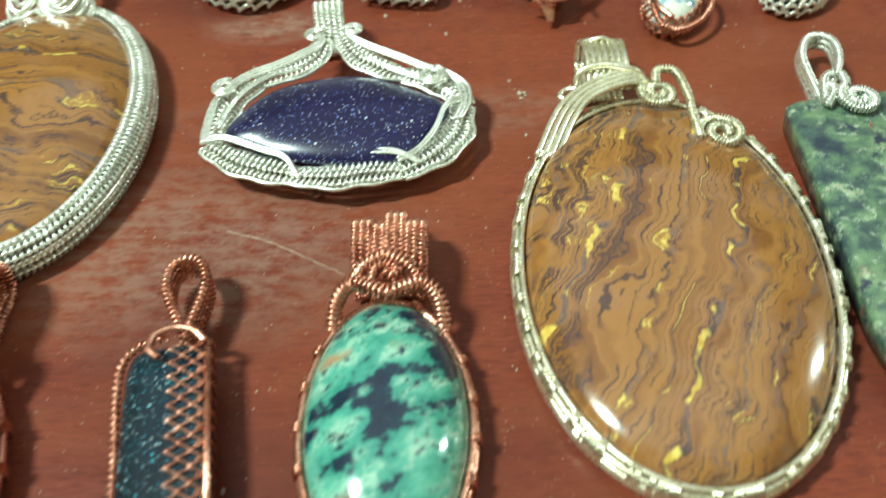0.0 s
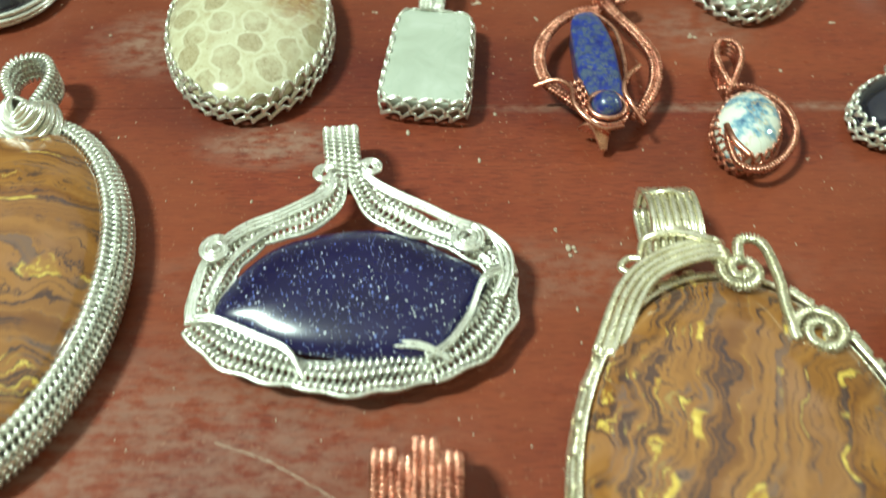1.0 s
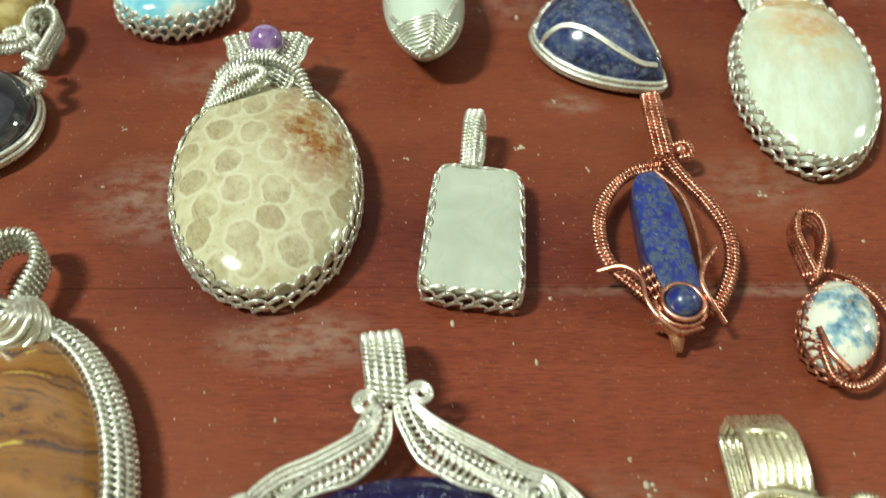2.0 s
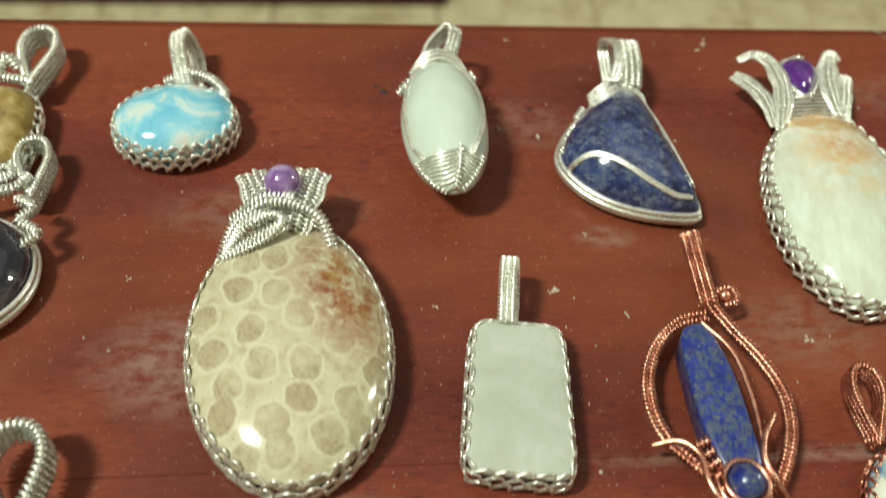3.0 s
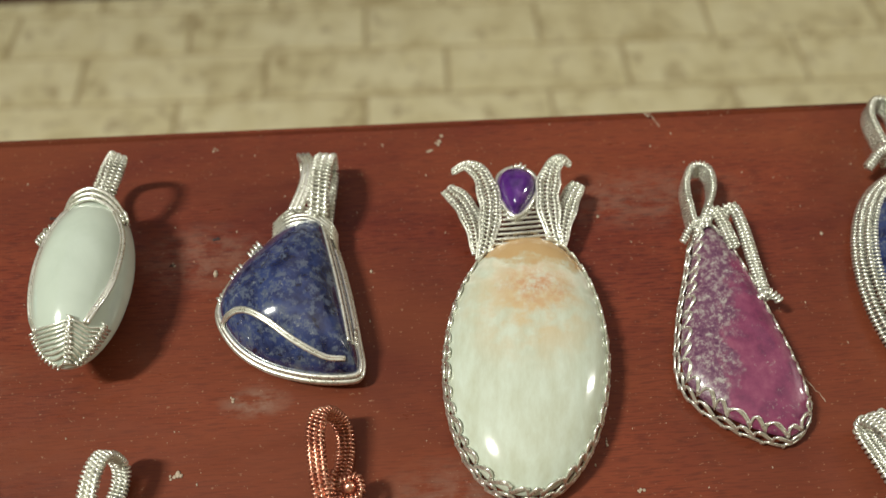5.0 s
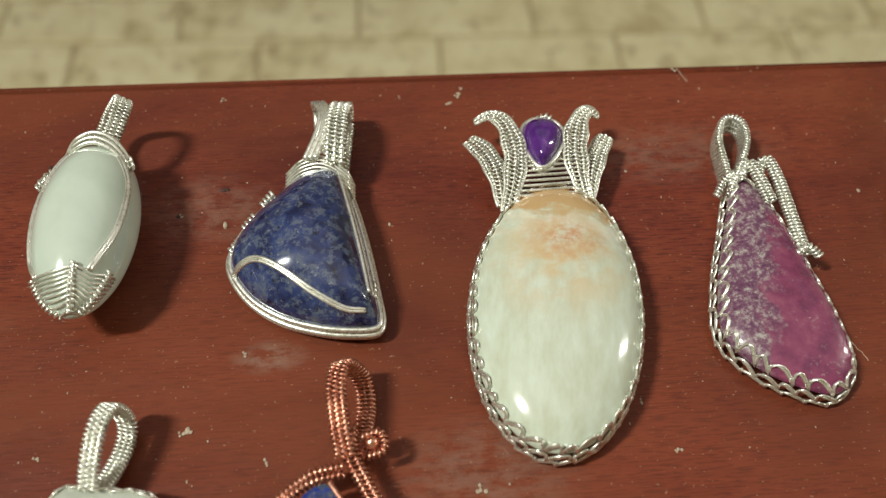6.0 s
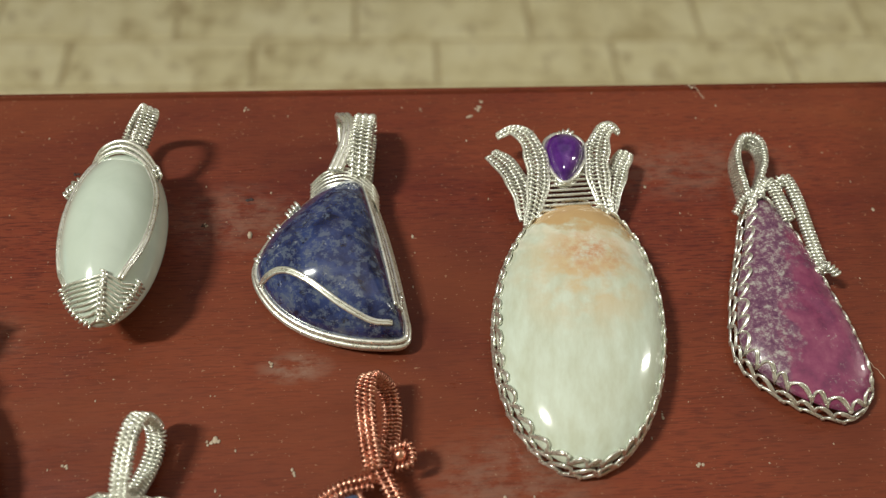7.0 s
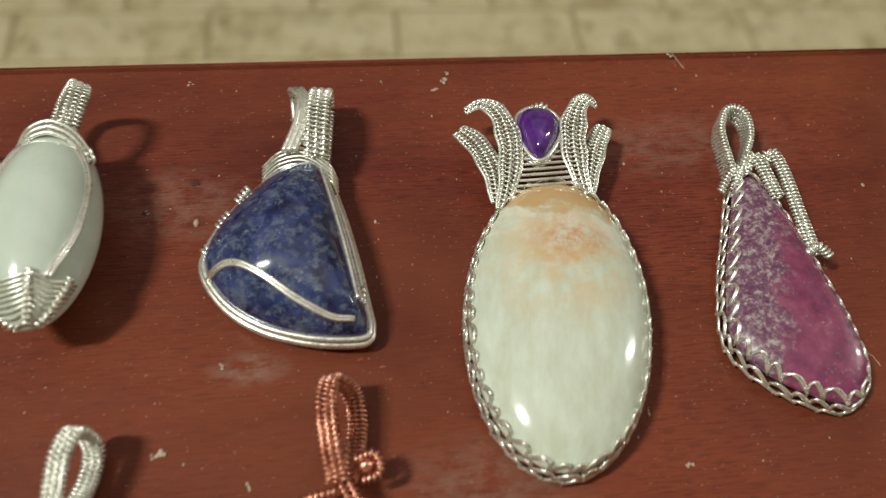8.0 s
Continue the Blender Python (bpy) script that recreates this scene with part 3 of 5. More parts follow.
def strap_wires(mesh, foot, tip, cols, gap, low, high, r):
    """The same of plain wires."""
    (x0, y0), (x1, y1) = foot, tip
    dx, dy = x1 - x0, y1 - y0
    ln = math.hypot(dx, dy)
    nx, ny = dy / ln, -dx / ln
    for k in range(cols):
        o = (k - (cols - 1) / 2) * gap
        prof = [(0.0, high * 0.7), (0.3, high), (0.7, high), (0.95, high * 0.72), (1.0, (high + low) / 2), (0.93, low + 0.2), (0.6, low), (0.2, low)]
        mesh.tube(spline([(x0 + dx * u + nx * o, y0 + dy * u + ny * o, z) for u, z in prof]), r)
    return mesh


def wrap_band(mesh, mid, half, high, r, pitch, cols=4):
    """A flat woven band: fine coils side by side, between two plain edge wires. half: the half width along it."""
    p = resample(mid, 0.3)
    s = np.concatenate([[0], np.cumsum(np.linalg.norm(np.diff(p, axis=0), axis=1))])
    t = np.gradient(p, axis=0)
    t /= np.linalg.norm(t, axis=1)[:, None] + 1e-12
    a = np.cross(t, np.array([[0.0, 0.0, 1.0]]))
    a /= np.linalg.norm(a, axis=1)[:, None] + 1e-12
    b = np.cross(a, t)
    h = np.interp(s, np.linspace(0, s[-1], np.size(half)), np.atleast_1d(half))
    h = h * (1 + 0.08 * np.sin(s * 1.1))
    for k in range(cols):
        o = (2 * k + 1) / cols - 1
        mesh.coil(p + (o * h)[:, None] * a + high * (0.5 - 0.8 * o * o) * b, h / cols * 0.85, r * 1.15, pitch * 1.35, phase=k * 2.4)
    for o in (-1, 1):
        mesh.tube(p + (o * h * 1.03)[:, None] * a + high * 0.1 * b, r * 1.5, 6)
    return mesh


def dome_at(a, b, x, y, girdle, top, power=2.4):
    """Height of an oval stone's face at (x, y)."""
    k = np.clip(np.hypot(np.asarray(x) / a, np.asarray(y) / b), 0, 0.999)
    return girdle + (top - girdle) * (1 - k ** power) ** (1 / 1.9)


def face_at(line, pts, girdle, top, power, lift):
    """Points on the domed face over an outline, raised by lift."""
    c = line.mean(0)
    ang = np.arctan2(line[:, 1] - c[1], line[:, 0] - c[0])
    o = np.argsort(ang)
    rad = np.hypot(line[:, 0] - c[0], line[:, 1] - c[1])[o]
    out = []
    for x, y in pts:
        k = min(math.hypot(x - c[0], y - c[1]) / np.interp(math.atan2(y - c[1], x - c[0]), ang[o], rad, period=2 * math.pi), 1.0)
        out.append((x, y, girdle + (top - girdle) * (1 - k ** power) ** (1 / 1.9) + lift))
    return out


def bindings(mesh, line, heights, out, r, every, turns=5, skip=()):
    """Short tight wraps round a stack of frame wires."""
    length = np.sum(np.linalg.norm(np.roll(line, -1, 0) - line, axis=1))
    n = int(length / every)
    fine = resample(line, 0.2, True)
    z0, z1 = heights
    for j in range(n):
        if j in skip:
            continue
        for w in range(turns):
            i = int(len(fine) * (j + 0.5) / n + w * r * 2.1 / 0.2) % len(fine)
            p = fine[i]
            t = fine[(i + 3) % len(fine)] - fine[i - 3]
            t /= np.linalg.norm(t) + 1e-9
            nrm = np.array([t[1], -t[0], 0])
            ring = [p + nrm * out * math.cos(a) + np.array([0, 0, (z0 + z1) / 2 + (z1 - z0) * 0.5 * math.sin(a)]) for a in np.linspace(0, 2 * np.pi, 12, endpoint=False)]
            mesh.tube(ring, r, 5, True)
    return mesh

# ---- the room ----


def structure(name, mesh, material, label, category):
    return tagged(part(name, mesh, material, None, label), label, category, kind="structure")


FLOOR = -750.0
floor = structure("floor", Mesh().box((-2200, -1800, FLOOR - 60), (2600, 3000, FLOOR - 3)), GROUT, "brown-grouted floor laid with beige stone-look tiles", "floor")
for wname, lo, hi in (("wall_north", (-2300, 3000, FLOOR - 60), (2700, 3100, 1750)), ("wall_south", (-2300, -1900, FLOOR - 60), (2700, -1800, 1750)),
                      ("wall_west", (-2300, -1800, FLOOR - 60), (-2200, 3000, 1750)), ("wall_east", (2600, -1800, FLOOR - 60), (2700, 3000, 1750))):
    structure(wname, Mesh().box(lo, hi), PLASTER, "plain cream plastered room wall", "wall")
structure("ceiling", Mesh().box((-2300, -1900, 1750), (2700, 3100, 1800)), PLASTER, "plain cream plastered ceiling", "ceiling")

# ---- the table ----
table = new("table")
table.matrix_world = pose(0, 0.0065, -0.75, 0, 0, -2.2)
tagged(table, "varnished reddish mahogany table with scratches and dust", "table")
TOP = 750.0
for y0, y1 in ((-380, -141), (-140.9, 108.6), (108.63, 198.6)):
    part("plank", Mesh().box((-480, y0, TOP - 26), (560, y1, TOP), 0.06), MAHOGANY, table)
part("edge_strip", Mesh().box((-480, 198.7, TOP - 28), (560, 201.5, TOP - 0.3), 1.1), MAHOGANY, table, "rounded darker front lip")
for lo, hi in (((-420, 130, 640), (500, 150, 723)), ((-420, -330, 640), (500, -310, 723)), ((-440, -310, 640), (-420, 130, 723)), ((500, -310, 640), (520, 130, 723))):
    part("apron", Mesh().box(lo, hi, 1.0), MAHOGANY, table)
for x, y in ((-430, 135), (510, 135), (-430, -320), (510, -320)):
    part("leg", Mesh().box((x - 22, y - 22, 0), (x + 22, y + 22, 723), 2.0), MAHOGANY, table)

cabinet = new("cabinet")
cabinet.matrix_world = pose(-0.375, 1.250, -0.75, 0, 0, -1.2)
tagged(cabinet, "dark red wooden cabinet standing on the tiled floor", "cabinet")
part("plinth", Mesh().box((-600, 0, 0), (575, 420, 80), 3), DARK_WOOD, cabinet)
part("body", Mesh().box((-610, -6, 80), (585, 430, 800), 3), DARK_WOOD, cabinet)
for x in (-600, 0):
    door = part("door", Mesh().box((x, -24, 100), (x + 575, -7, 780), 3), DARK_WOOD, cabinet)
    part("knob", Mesh().ball((x + (540 if x < 0 else 35), -36, 440), 13), COPPER, door, "small metal knob")

# ---- pendants, nearest row ----


def copper_oval(x, y, turn, a, b, material, label):
    """An oval stone in bound copper wires, with a strap bail and coiled collar."""
    t = Thing("pendant", x, y, turn, label)
    line = oval(a, b)
    t.add("stone", stone(line, 0.8, 3.4, 9.6), material)
    rim = Strands()
    for d, z in ((-0.35, 1.6), (-0.75, 2.7), (-0.4, 3.8)):
        rim.tube(inset(line, d, z), 0.48, 8, True)
    t.add("wire_rim", rim, COPPER)
    t.add("binding", bindings(Mesh(), inset(line, -0.55), (0.9, 4.6), 0.85, 0.2, 5.2, 3), COPPER)
    bail = Strands()
    for o, tip, n in ((-3.6, b + 13.2, 3), (-1.2, b + 12.4, 2), (1.0, b + 14.6, 3), (3.8, b + 12.9, 3)):
        strap_bail(bail, (o * 0.9, b + 0.5), (o, tip), n, 0.95, 1.2, 8.2, 0.5, 0.22, 0.52)
    t.add("bail", bail, COPPER)
    collar = Strands()
    collar.coil(spline([(-7.2, b - 3.6, 3.6), (-6.6, b - 0.8, 6.2), (-4.4, b + 0.6, 8), (-2.0, b - 0.8, 8.8), (0.2, b - 1.8, 9.0), (2.4, b - 0.8, 8.8), (4.6, b + 0.4, 8), (6.6, b - 1.0, 6.2), (7.2, b - 3.8, 3.6)]), 0.95, 0.24, 0.52)
    collar.coil(spline([(-4.6, b + 0.2, 7.6), (-3.2, b + 2.4, 9.0), (0, b + 3.6, 9.8), (3.2, b + 2.2, 9.0), (4.4, b + 0.2, 7.6)]), 0.85, 0.22, 0.48)
    collar.coil(spline([(-1.9, b + 0.2, 9.0), (-1.4, b + 1.8, 9.6), (0.2, b + 2.1, 9.9), (1.4, b + 1.2, 9.8), (0.6, b + 0.3, 9.8), (-0.3, b + 0.9, 10.1)]), 0.6, 0.2, 0.44)
    collar.coil(spline([(-6.4, b - 0.6, 5.0), (-5.2, b + 2.0, 6.0), (-3.6, b + 2.6, 7.0)]), 0.6, 0.2, 0.44)
    t.add("collar", collar, COPPER, "coiled copper scroll collar")
    return t


copper_oval(-7.0, 23.5, 14.2, 9.9, 17.4, CHRYSOCOLLA, "teal and navy mottled oval stone pendant in copper wire")
copper_oval(-60.6, 29.0, 10.0, 10.2, 17.0, DARK_FLECK, "dark oval stone pendant bound in copper wire")

t = Thing("pendant", -32.4, 25.4, 7.0, "dark glittering bar stone pendant with copper net strip")
line = oval(5.7, 16.2, 96, 5.5)
t.add("stone", stone(line, 0.8, 4.6, 6.4, 4.0, 0.95), DARK_FLECK)
strip = Mesh()
for k in range(3):
    ys = np.linspace(-16.4, 15.2, 420)
    ph = (ys + 16.4) / 2.2 + 0.5 * (k % 2)
    strip.tube(np.stack([0.6 + 1.45 * k + 1.55 * np.abs(np.sin(np.pi * ph)), ys, 6.7 + 0.25 * np.cos(2 * np.pi * ph) - 0.12 * k * k], 1), 0.19, 6)
for k in range(15):
    y = -15.6 + 2.2 * k
    strip.tube(spline([(4.4, y, 6.4), (5.3, y + 0.4, 6.3), (6.2, y + 0.3, 5.2), (6.0, y, 2.5)]), 0.22, 6)
t.add("net_strip", strip, COPPER, "strip of looped copper netting")
t.add("side_wire", Mesh().tube([(5.7, -17, 5.9), (5.7, 0, 6.0), (5.6, 15.6, 5.8)], 0.5, 8), COPPER)
t.add("edge_coil", Mesh().coil(spline([(-6.3, -16, 4), (-6.4, 0, 4.2), (-6.6, 9, 4.8), (-6.0, 14.2, 5.2), (-3.5, 16.6, 5.6), (0.3, 16.9, 6.4)]), 0.5, 0.26, 0.75), COPPER)
t.add("ring", Mesh().tube(spline([(-0.6, 12.8, 7.6), (-1.9, 14.6, 7.6), (-1.2, 16.6, 7.6), (1.4, 17.4, 7.7), (4.0, 16.6, 7.6), (5.6, 14.8, 7.2)]), 0.5, 8), COPPER)
t.add("bail", side_bail(Strands(), (2.4, 16.4), (2.6, 30.5), 5.6, 2.6, 4, 0.62, 0.24, 0.62), COPPER, "woven copper loop")

# ---- pendants, second row ----
t = Thing("pendant", 36.0, 41.0, 17.6, "large oval banded brown stone pendant in pale gold wire")
line = oval(21.6, 34.0, 120, 2.05)
t.add("stone", stone(inset(line, 1.0), 1.0, 4.0, 8.6, 2.6), TIGER_A)
rim = Strands()
for d, z, r in ((0.1, 0.8, 0.5), (-0.4, 1.75, 0.5), (-0.5, 2.75, 0.5), (-0.2, 3.75, 0.5), (0.45, 4.6, 0.45)):
    rim.tube(inset(line, d, z), r, 8, True)
t.add("wire_rim", rim, PALE_GOLD)
t.add("binding", bindings(bindings(Mesh(), inset(line, 0.0), (0.3, 5.0), 0.85, 0.21, 9.2, 8), inset(line, 0.0), (2.2, 5.1), 0.95, 0.2, 4.6, 3), PALE_GOLD, "tight bands of thin wire")
bail = strap_wires(Strands(), *[p[:2] for p in t.at((40.4, 76.0), (43.4, 89.0))], 7, 1.05, 1.2, 8.2, 0.55)
for z in (0.25, 0.75):
    f, g = np.array(t.at((40.4, 76.0))[0]), np.array(t.at((43.4, 89.0))[0])
    c = f + (g - f) * z
    bail.tube([(c[0] - 3.8, c[1] + 0.4, 7.6), (c[0], c[1], 8.9), (c[0] + 3.8, c[1] - 0.4, 7.6)], 0.4)
t.add("bail", bail, PALE_GOLD, "broad loop of parallel wires")
collar = Strands()
for k in range(4):
    collar.tube(spline(t.at((24.5 + k * 0.9, 65.8 - k * 0.5, 4.6), (31.0 + k * 0.6, 74.0 - k * 0.9, 6.0), (37.0, 76.8 - k, 7.4), (43.4, 76.6 - k * 0.9, 8.6), (46.6, 75.0 - k * 0.7, 7.0))), 0.5, 8)
collar.tube(spline(t.at((36.0, 76.5, 3), (35.8, 79.0, 7.5), (39.5, 78.6, 9.2), (44.0, 76.2, 9.2), (46.5, 76.6, 7))), 0.55, 8)
collar.tube(spline(t.at((33.2, 75.6, 5.6), (32.2, 77.0, 5.6), (33.6, 78.0, 5.8), (35.2, 77.2, 6.4))), 0.5, 8)
t.add("collar", collar, PALE_GOLD)
scroll = Strands()
sp = spiral(t.at((46.8, 71.4))[0], 0.7, 3.0, 1.6, 150, 7.6)
scroll.coil(np.concatenate([spline(t.at((45.0, 76.8, 6.6), (44.4, 74.2, 7.2)) + [tuple(sp[0])]), sp[1:]]), 0.62, 0.16, 0.34)
sp = spiral(t.at((52.4, 60.4))[0], 0.8, 3.7, -1.7, 205, 7.4)
scroll.coil(np.concatenate([spline(t.at((46.8, 73.0, 8.4), (48.2, 75.6, 8.6), (50.8, 74.4, 8.6), (50.6, 69.0, 8.2), (49.6, 65.0, 7.8)) + [tuple(sp[0])]), sp[1:]]), 0.66, 0.16, 0.34)
t.add("scroll", scroll, PALE_GOLD, "coiled wire curls")

t = Thing("pendant", -46.6, 95.8, 11.0, "oval banded brown stone pendant in woven silver frame")
line = oval(16.8, 28.0, 120)
t.add("stone", stone(inset(line, 0.3), 0.8, 4.0, 9.4, 2.4), TIGER_B)
rim = Strands()
for d, z, ph in ((0.5, 5.4, 0), (-0.5, 5.0, 1.1), (-1.2, 4.1, 2.2), (-1.5, 2.9, 0.6), (-1.3, 1.5, 1.7)):
    rim.coil(np.concatenate([inset(line, d - 0.1, z), inset(line, d - 0.1, z)[:1]]), 0.56, 0.25, 0.66, phase=ph)
for d, z in ((0.5, 5.8), (-1.7, 3.5)):
    rim.tube(inset(line, d, z), 0.32, 6, True)
t.add("wire_rim", rim, SILVER, "broad rim of woven silver wire")
knot = Strands()
kc = t.at((-40.6, 121.4))[0]
for r0, z, tilt in ((4.0, 6.5, 0), (3.4, 7.6, 40), (2.7, 8.6, 80), (2.0, 9.3, 120), (1.2, 9.9, 160)):
    for e in (0, 0.45):
        q = np.linspace(0, 2 * np.pi, 40, endpoint=False)
        knot.tube(np.stack([kc[0] + (r0 + e) * np.cos(q), kc[1] + (r0 + e) * np.sin(q) * 0.94, z - e + 0.8 * np.sin(q * 2 + radians(tilt))], 1), 0.42, 7, True)
kd = t.at((-47.4, 123.6))[0]
for r0, z in ((3.0, 6.0), (2.2, 7.2), (1.3, 8.0)):
    q = np.linspace(0, 2 * np.pi, 32, endpoint=False)
    knot.tube(np.stack([kd[0] + r0 * np.cos(q), kd[1] + r0 * np.sin(q), z + 0.6 * np.sin(q * 2 + r0)], 1), 0.5, 7, True)
t.add("knot", knot, SILVER, "rose-like coil of silver wire")
t.add("bail", side_bail(Strands(), t.at((-41.6, 123))[0], t.at((-41.2, 136))[0], 6.6, 2.6, 4, 0.62, 0.24, 0.55), SILVER)

t = Thing("pendant", -2.4, 82.0, 0.0, "blue glitter-glass pendant in broad woven silver frame")
line = spline(t.at((-19.9, 82.6), (-15.8, 87.9), (-10.1, 91.2), (-2.3, 91.6), (5.2, 89.9), (10.6, 85.4), (15.4, 79.0), (10.5, 73.6), (5.8, 69.8), (-3.0, 71.2), (-10.9, 74.4), (-16.0, 78.4)), True, 9)
t.add("stone", stone(line, 0.8, 4.4, 7.4, 2.2), GOLDSTONE)
for pts, half in ((((-22.8, 82.2, 3.6), (-18.8, 77.2, 3.6), (-14.4, 74.0, 3.6), (-10.2, 71.4, 3.6)), (1.6, 2.3, 2.4, 1.7)), (((-11.4, 71.6, 3.8), (-5.6, 69.6, 3.9), (-0.1, 69.0, 3.9), (5.0, 68.2, 3.8)), (1.4, 2.3, 2.4, 1.7)),
                  (((4.6, 67.8, 3.6), (10.6, 70.4, 3.7), (14.8, 73.9, 3.8), (17.9, 79.5, 4.0)), (1.4, 2.7, 2.8, 1.6)), (((-22.2, 81.8, 4.0), (-20.4, 86.0, 4.6), (-17.2, 90.2, 5.0), (-12.8, 92.6, 5.2)), (1.3, 2.3, 2.2, 1.3)),
                  (((-13.4, 92.8, 5.4), (-8.6, 93.4, 5.8), (-3.6, 95.2, 6.2), (-0.6, 99.6, 6.6)), (1.0, 2.0, 2.2, 1.3)), (((2.4, 99.8, 6.6), (3.6, 94.6, 6.2), (6.6, 90.6, 5.9), (10.8, 87.4, 5.4)), (1.3, 2.1, 2.2, 1.1)),
                  (((9.6, 88.6, 5.2), (13.8, 85.9, 5.2), (16.8, 82.6, 5.0), (17.9, 78.6, 4.6)), (1.3, 2.3, 2.4, 1.5))):
    t.add("woven_band", wrap_band(Mesh(), spline(t.at(*pts)), half, 1.0, 0.21, 0.48, 3), SILVER, "tightly woven silver wire")
wires = Strands()
for k in range(3):
    o = 0.72 * k
    wires.tube(spline(t.at((-0.9, 99.6 - o, 7.8), (-2.4, 97.6 - o, 7.6), (-5.0, 96.6 - o, 7.4), (-9.4, 95.6 - o, 6.8), (-13.9, 94.9 - o, 6.4), (-17.6, 93.0 - o, 6.2), (-20.4 + o * 0.5, 90.0, 6.0), (-22.2 + o * 0.6, 86.0, 5.6), (-23.4 + o * 0.6, 81.4, 5.0))), 0.3, 7)
    wires.tube(spline(t.at((3.0, 99.8 - o, 7.8), (4.4, 97.4 - o, 7.6), (6.8, 94.8 - o, 7.4), (10.5, 91.6 - o, 7.0), (14.0, 88.4 - o, 6.6), (17.2, 86.2 - o, 6.2), (19.4 - o, 82.6, 5.8), (18.8 - o, 78.8, 5.6), (16.4 - o, 75.4, 5.4))), 0.3, 7)
for q in (((-22.4, 81.6, 5.2), (-19.6, 80.4, 5.8), (-15.0, 76.8, 5.6), (-11.6, 73.8, 5.6), (-10.2, 70.0, 4.6)), ((1.0, 71.6, 5.6), (4.6, 70.2, 5.8), (7.6, 67.8, 5.2)), ((17.6, 79.0, 6.0), (14.6, 77.8, 6.2), (11.4, 73.2, 5.8), (7.8, 70.0, 5.4), (4.6, 69.0, 5.2)), ((-20.4, 83.0, 6.0), (-16.6, 88.8, 6.4), (-11.0, 92.4, 6.6), (-6.0, 93.2, 6.6)), ((4.8, 92.6, 6.8), (9.0, 88.0, 6.6), (13.4, 84.2, 6.4), (16.6, 80.0, 6.0))):
    for o in (0, 0.6):
        wires.tube(spline(t.at(*[(x, y + o, z + o * 0.2) for x, y, z in q])), 0.27, 7)
for c, r1, turns, a in (((-18.3, 90.4), 2.3, 1.8, 60), ((13.9, 84.2), 2.6, -1.9, 60), ((-2.3, 100.2), 1.8, 1.5, 20), ((4.4, 99.8), 1.8, -1.5, 160)):
    for o in (0, 0.62):
        wires.tube(spiral(t.at(c)[0], 0.4, r1 - o, turns, a, 7.6 + 0.3 * o), 0.28, 7)
t.add("wire_curl", wires, SILVER, "smooth silver wires and curls")
t.add("bail", strap_bail(Strands(), t.at((0.5, 100.2))[0], t.at((1.8, 110.4))[0], 5, 1.0, 1.5, 8.2, 0.5, 0.22, 0.5), SILVER, "straight woven silver strap")

t = Thing("pendant", 78.0, 44.0, 3.0, "mottled green tapered stone slab pendant with silver loop")
line = spline(t.at((70.2, 70.0), (75.2, 70.6), (89.2, 70.0), (99.2, 67.4), (99.8, 65.0), (99.2, 47.0), (85.0, 24.6), (79.0, 16.6), (67.0, 12.6), (62.2, 16.6), (61.2, 24.0), (63.8, 38.4), (66.5, 53.7), (68.9, 67.1)), True, 8)
t.add("stone", stone(line, 0.4, 4.8, 6.8, 5.0, 0.96), FUCHSITE)
loop = Strands()
side_bail(loop, t.at((75.6, 68.4))[0], t.at((83.8, 86.0))[0], 6.4, 3.2, 3, 0.6, 0.2, 0.4)
t.add("bail", loop, SILVER)
sp = spiral(t.at((80.4, 66.4))[0], 0.8, 3.3, 1.6, 120, 8.0)
curl = Strands().coil(np.concatenate([spline(t.at((75.4, 67.6, 6.6), (76.8, 72.0, 8.2), (79.4, 72.2, 8.6), (79.4, 69.8, 8.4)) + [tuple(sp[0])]), sp[1:]]), 0.75, 0.18, 0.38)
curl.coil(spline(t.at((74.6, 66.4, 7.2), (76.6, 68.4, 8.4), (77.0, 71.0, 7.6))), 0.8, 0.2, 0.42)
t.add("scroll", curl, SILVER, "coiled silver curl")


# ---- pendants, third row ----
def netted(x, y, turn, line, material, label, top, girdle=4.0, low=0.6, loop=2.9, r=0.2, rows=3, metal=SILVER, power=2.4):
    """A stone held by looped netting up its wall."""
    t = Thing("pendant", x, y, turn, label)
    t.add("stone", stone(inset(line, 0.4), low, girdle, top, power, 0.9), material)
    levels = [((0.1, 0.0, 0.15, 0.5)[min(i, 3)] if i < rows else 0.8, low + 0.3 + (girdle - low) * i / (rows - 0.6) if i < rows else girdle + 0.30 * (top - girdle) + 0.25) for i in range(rows + 1)]
    t.add("net", net(line, levels, loop, r, t.rng), metal, "looped wire netting")
    return t


t = netted(-8.7, 126.8, -4.5, oval(14.1, 21.2, 110), FOSSIL, "cream fossil coral oval pendant in silver netting", 9.0, rows=3, loop=2.7, r=0.26)
crown = Mesh()
t.add("strap", wrap_band(Mesh(), spline(t.at((-11.4, 144.4, 6.4), (-13.2, 149.4, 7.6), (-15.4, 155.0, 7.8))), (2.2, 2.4, 2.2), 0.8, 0.2, 0.42, 4), SILVER)
t.add("strap", wrap_band(Mesh(), spline(t.at((-9.0, 144.4, 6.4), (-7.6, 149.4, 7.6), (-5.8, 155.4, 7.8))), (2.2, 2.5, 2.6), 0.8, 0.2, 0.42, 4), SILVER)
wrap_band(crown, spline(t.at((-10.2, 146.0, 2.6), (-10.4, 151.0, 2.4), (-10.6, 156.0, 4.8))), (4.5, 4.6, 1.6), 0.6, 0.22, 0.46, 6)
t.add("crown", crown, SILVER, "flared woven silver straps")
t.add("bead", Mesh().ball((*t.at((-10.3, 151.8))[0], 9.4), 2.8, n=28), LILAC, "round pale purple amethyst bead")
collar = Strands()
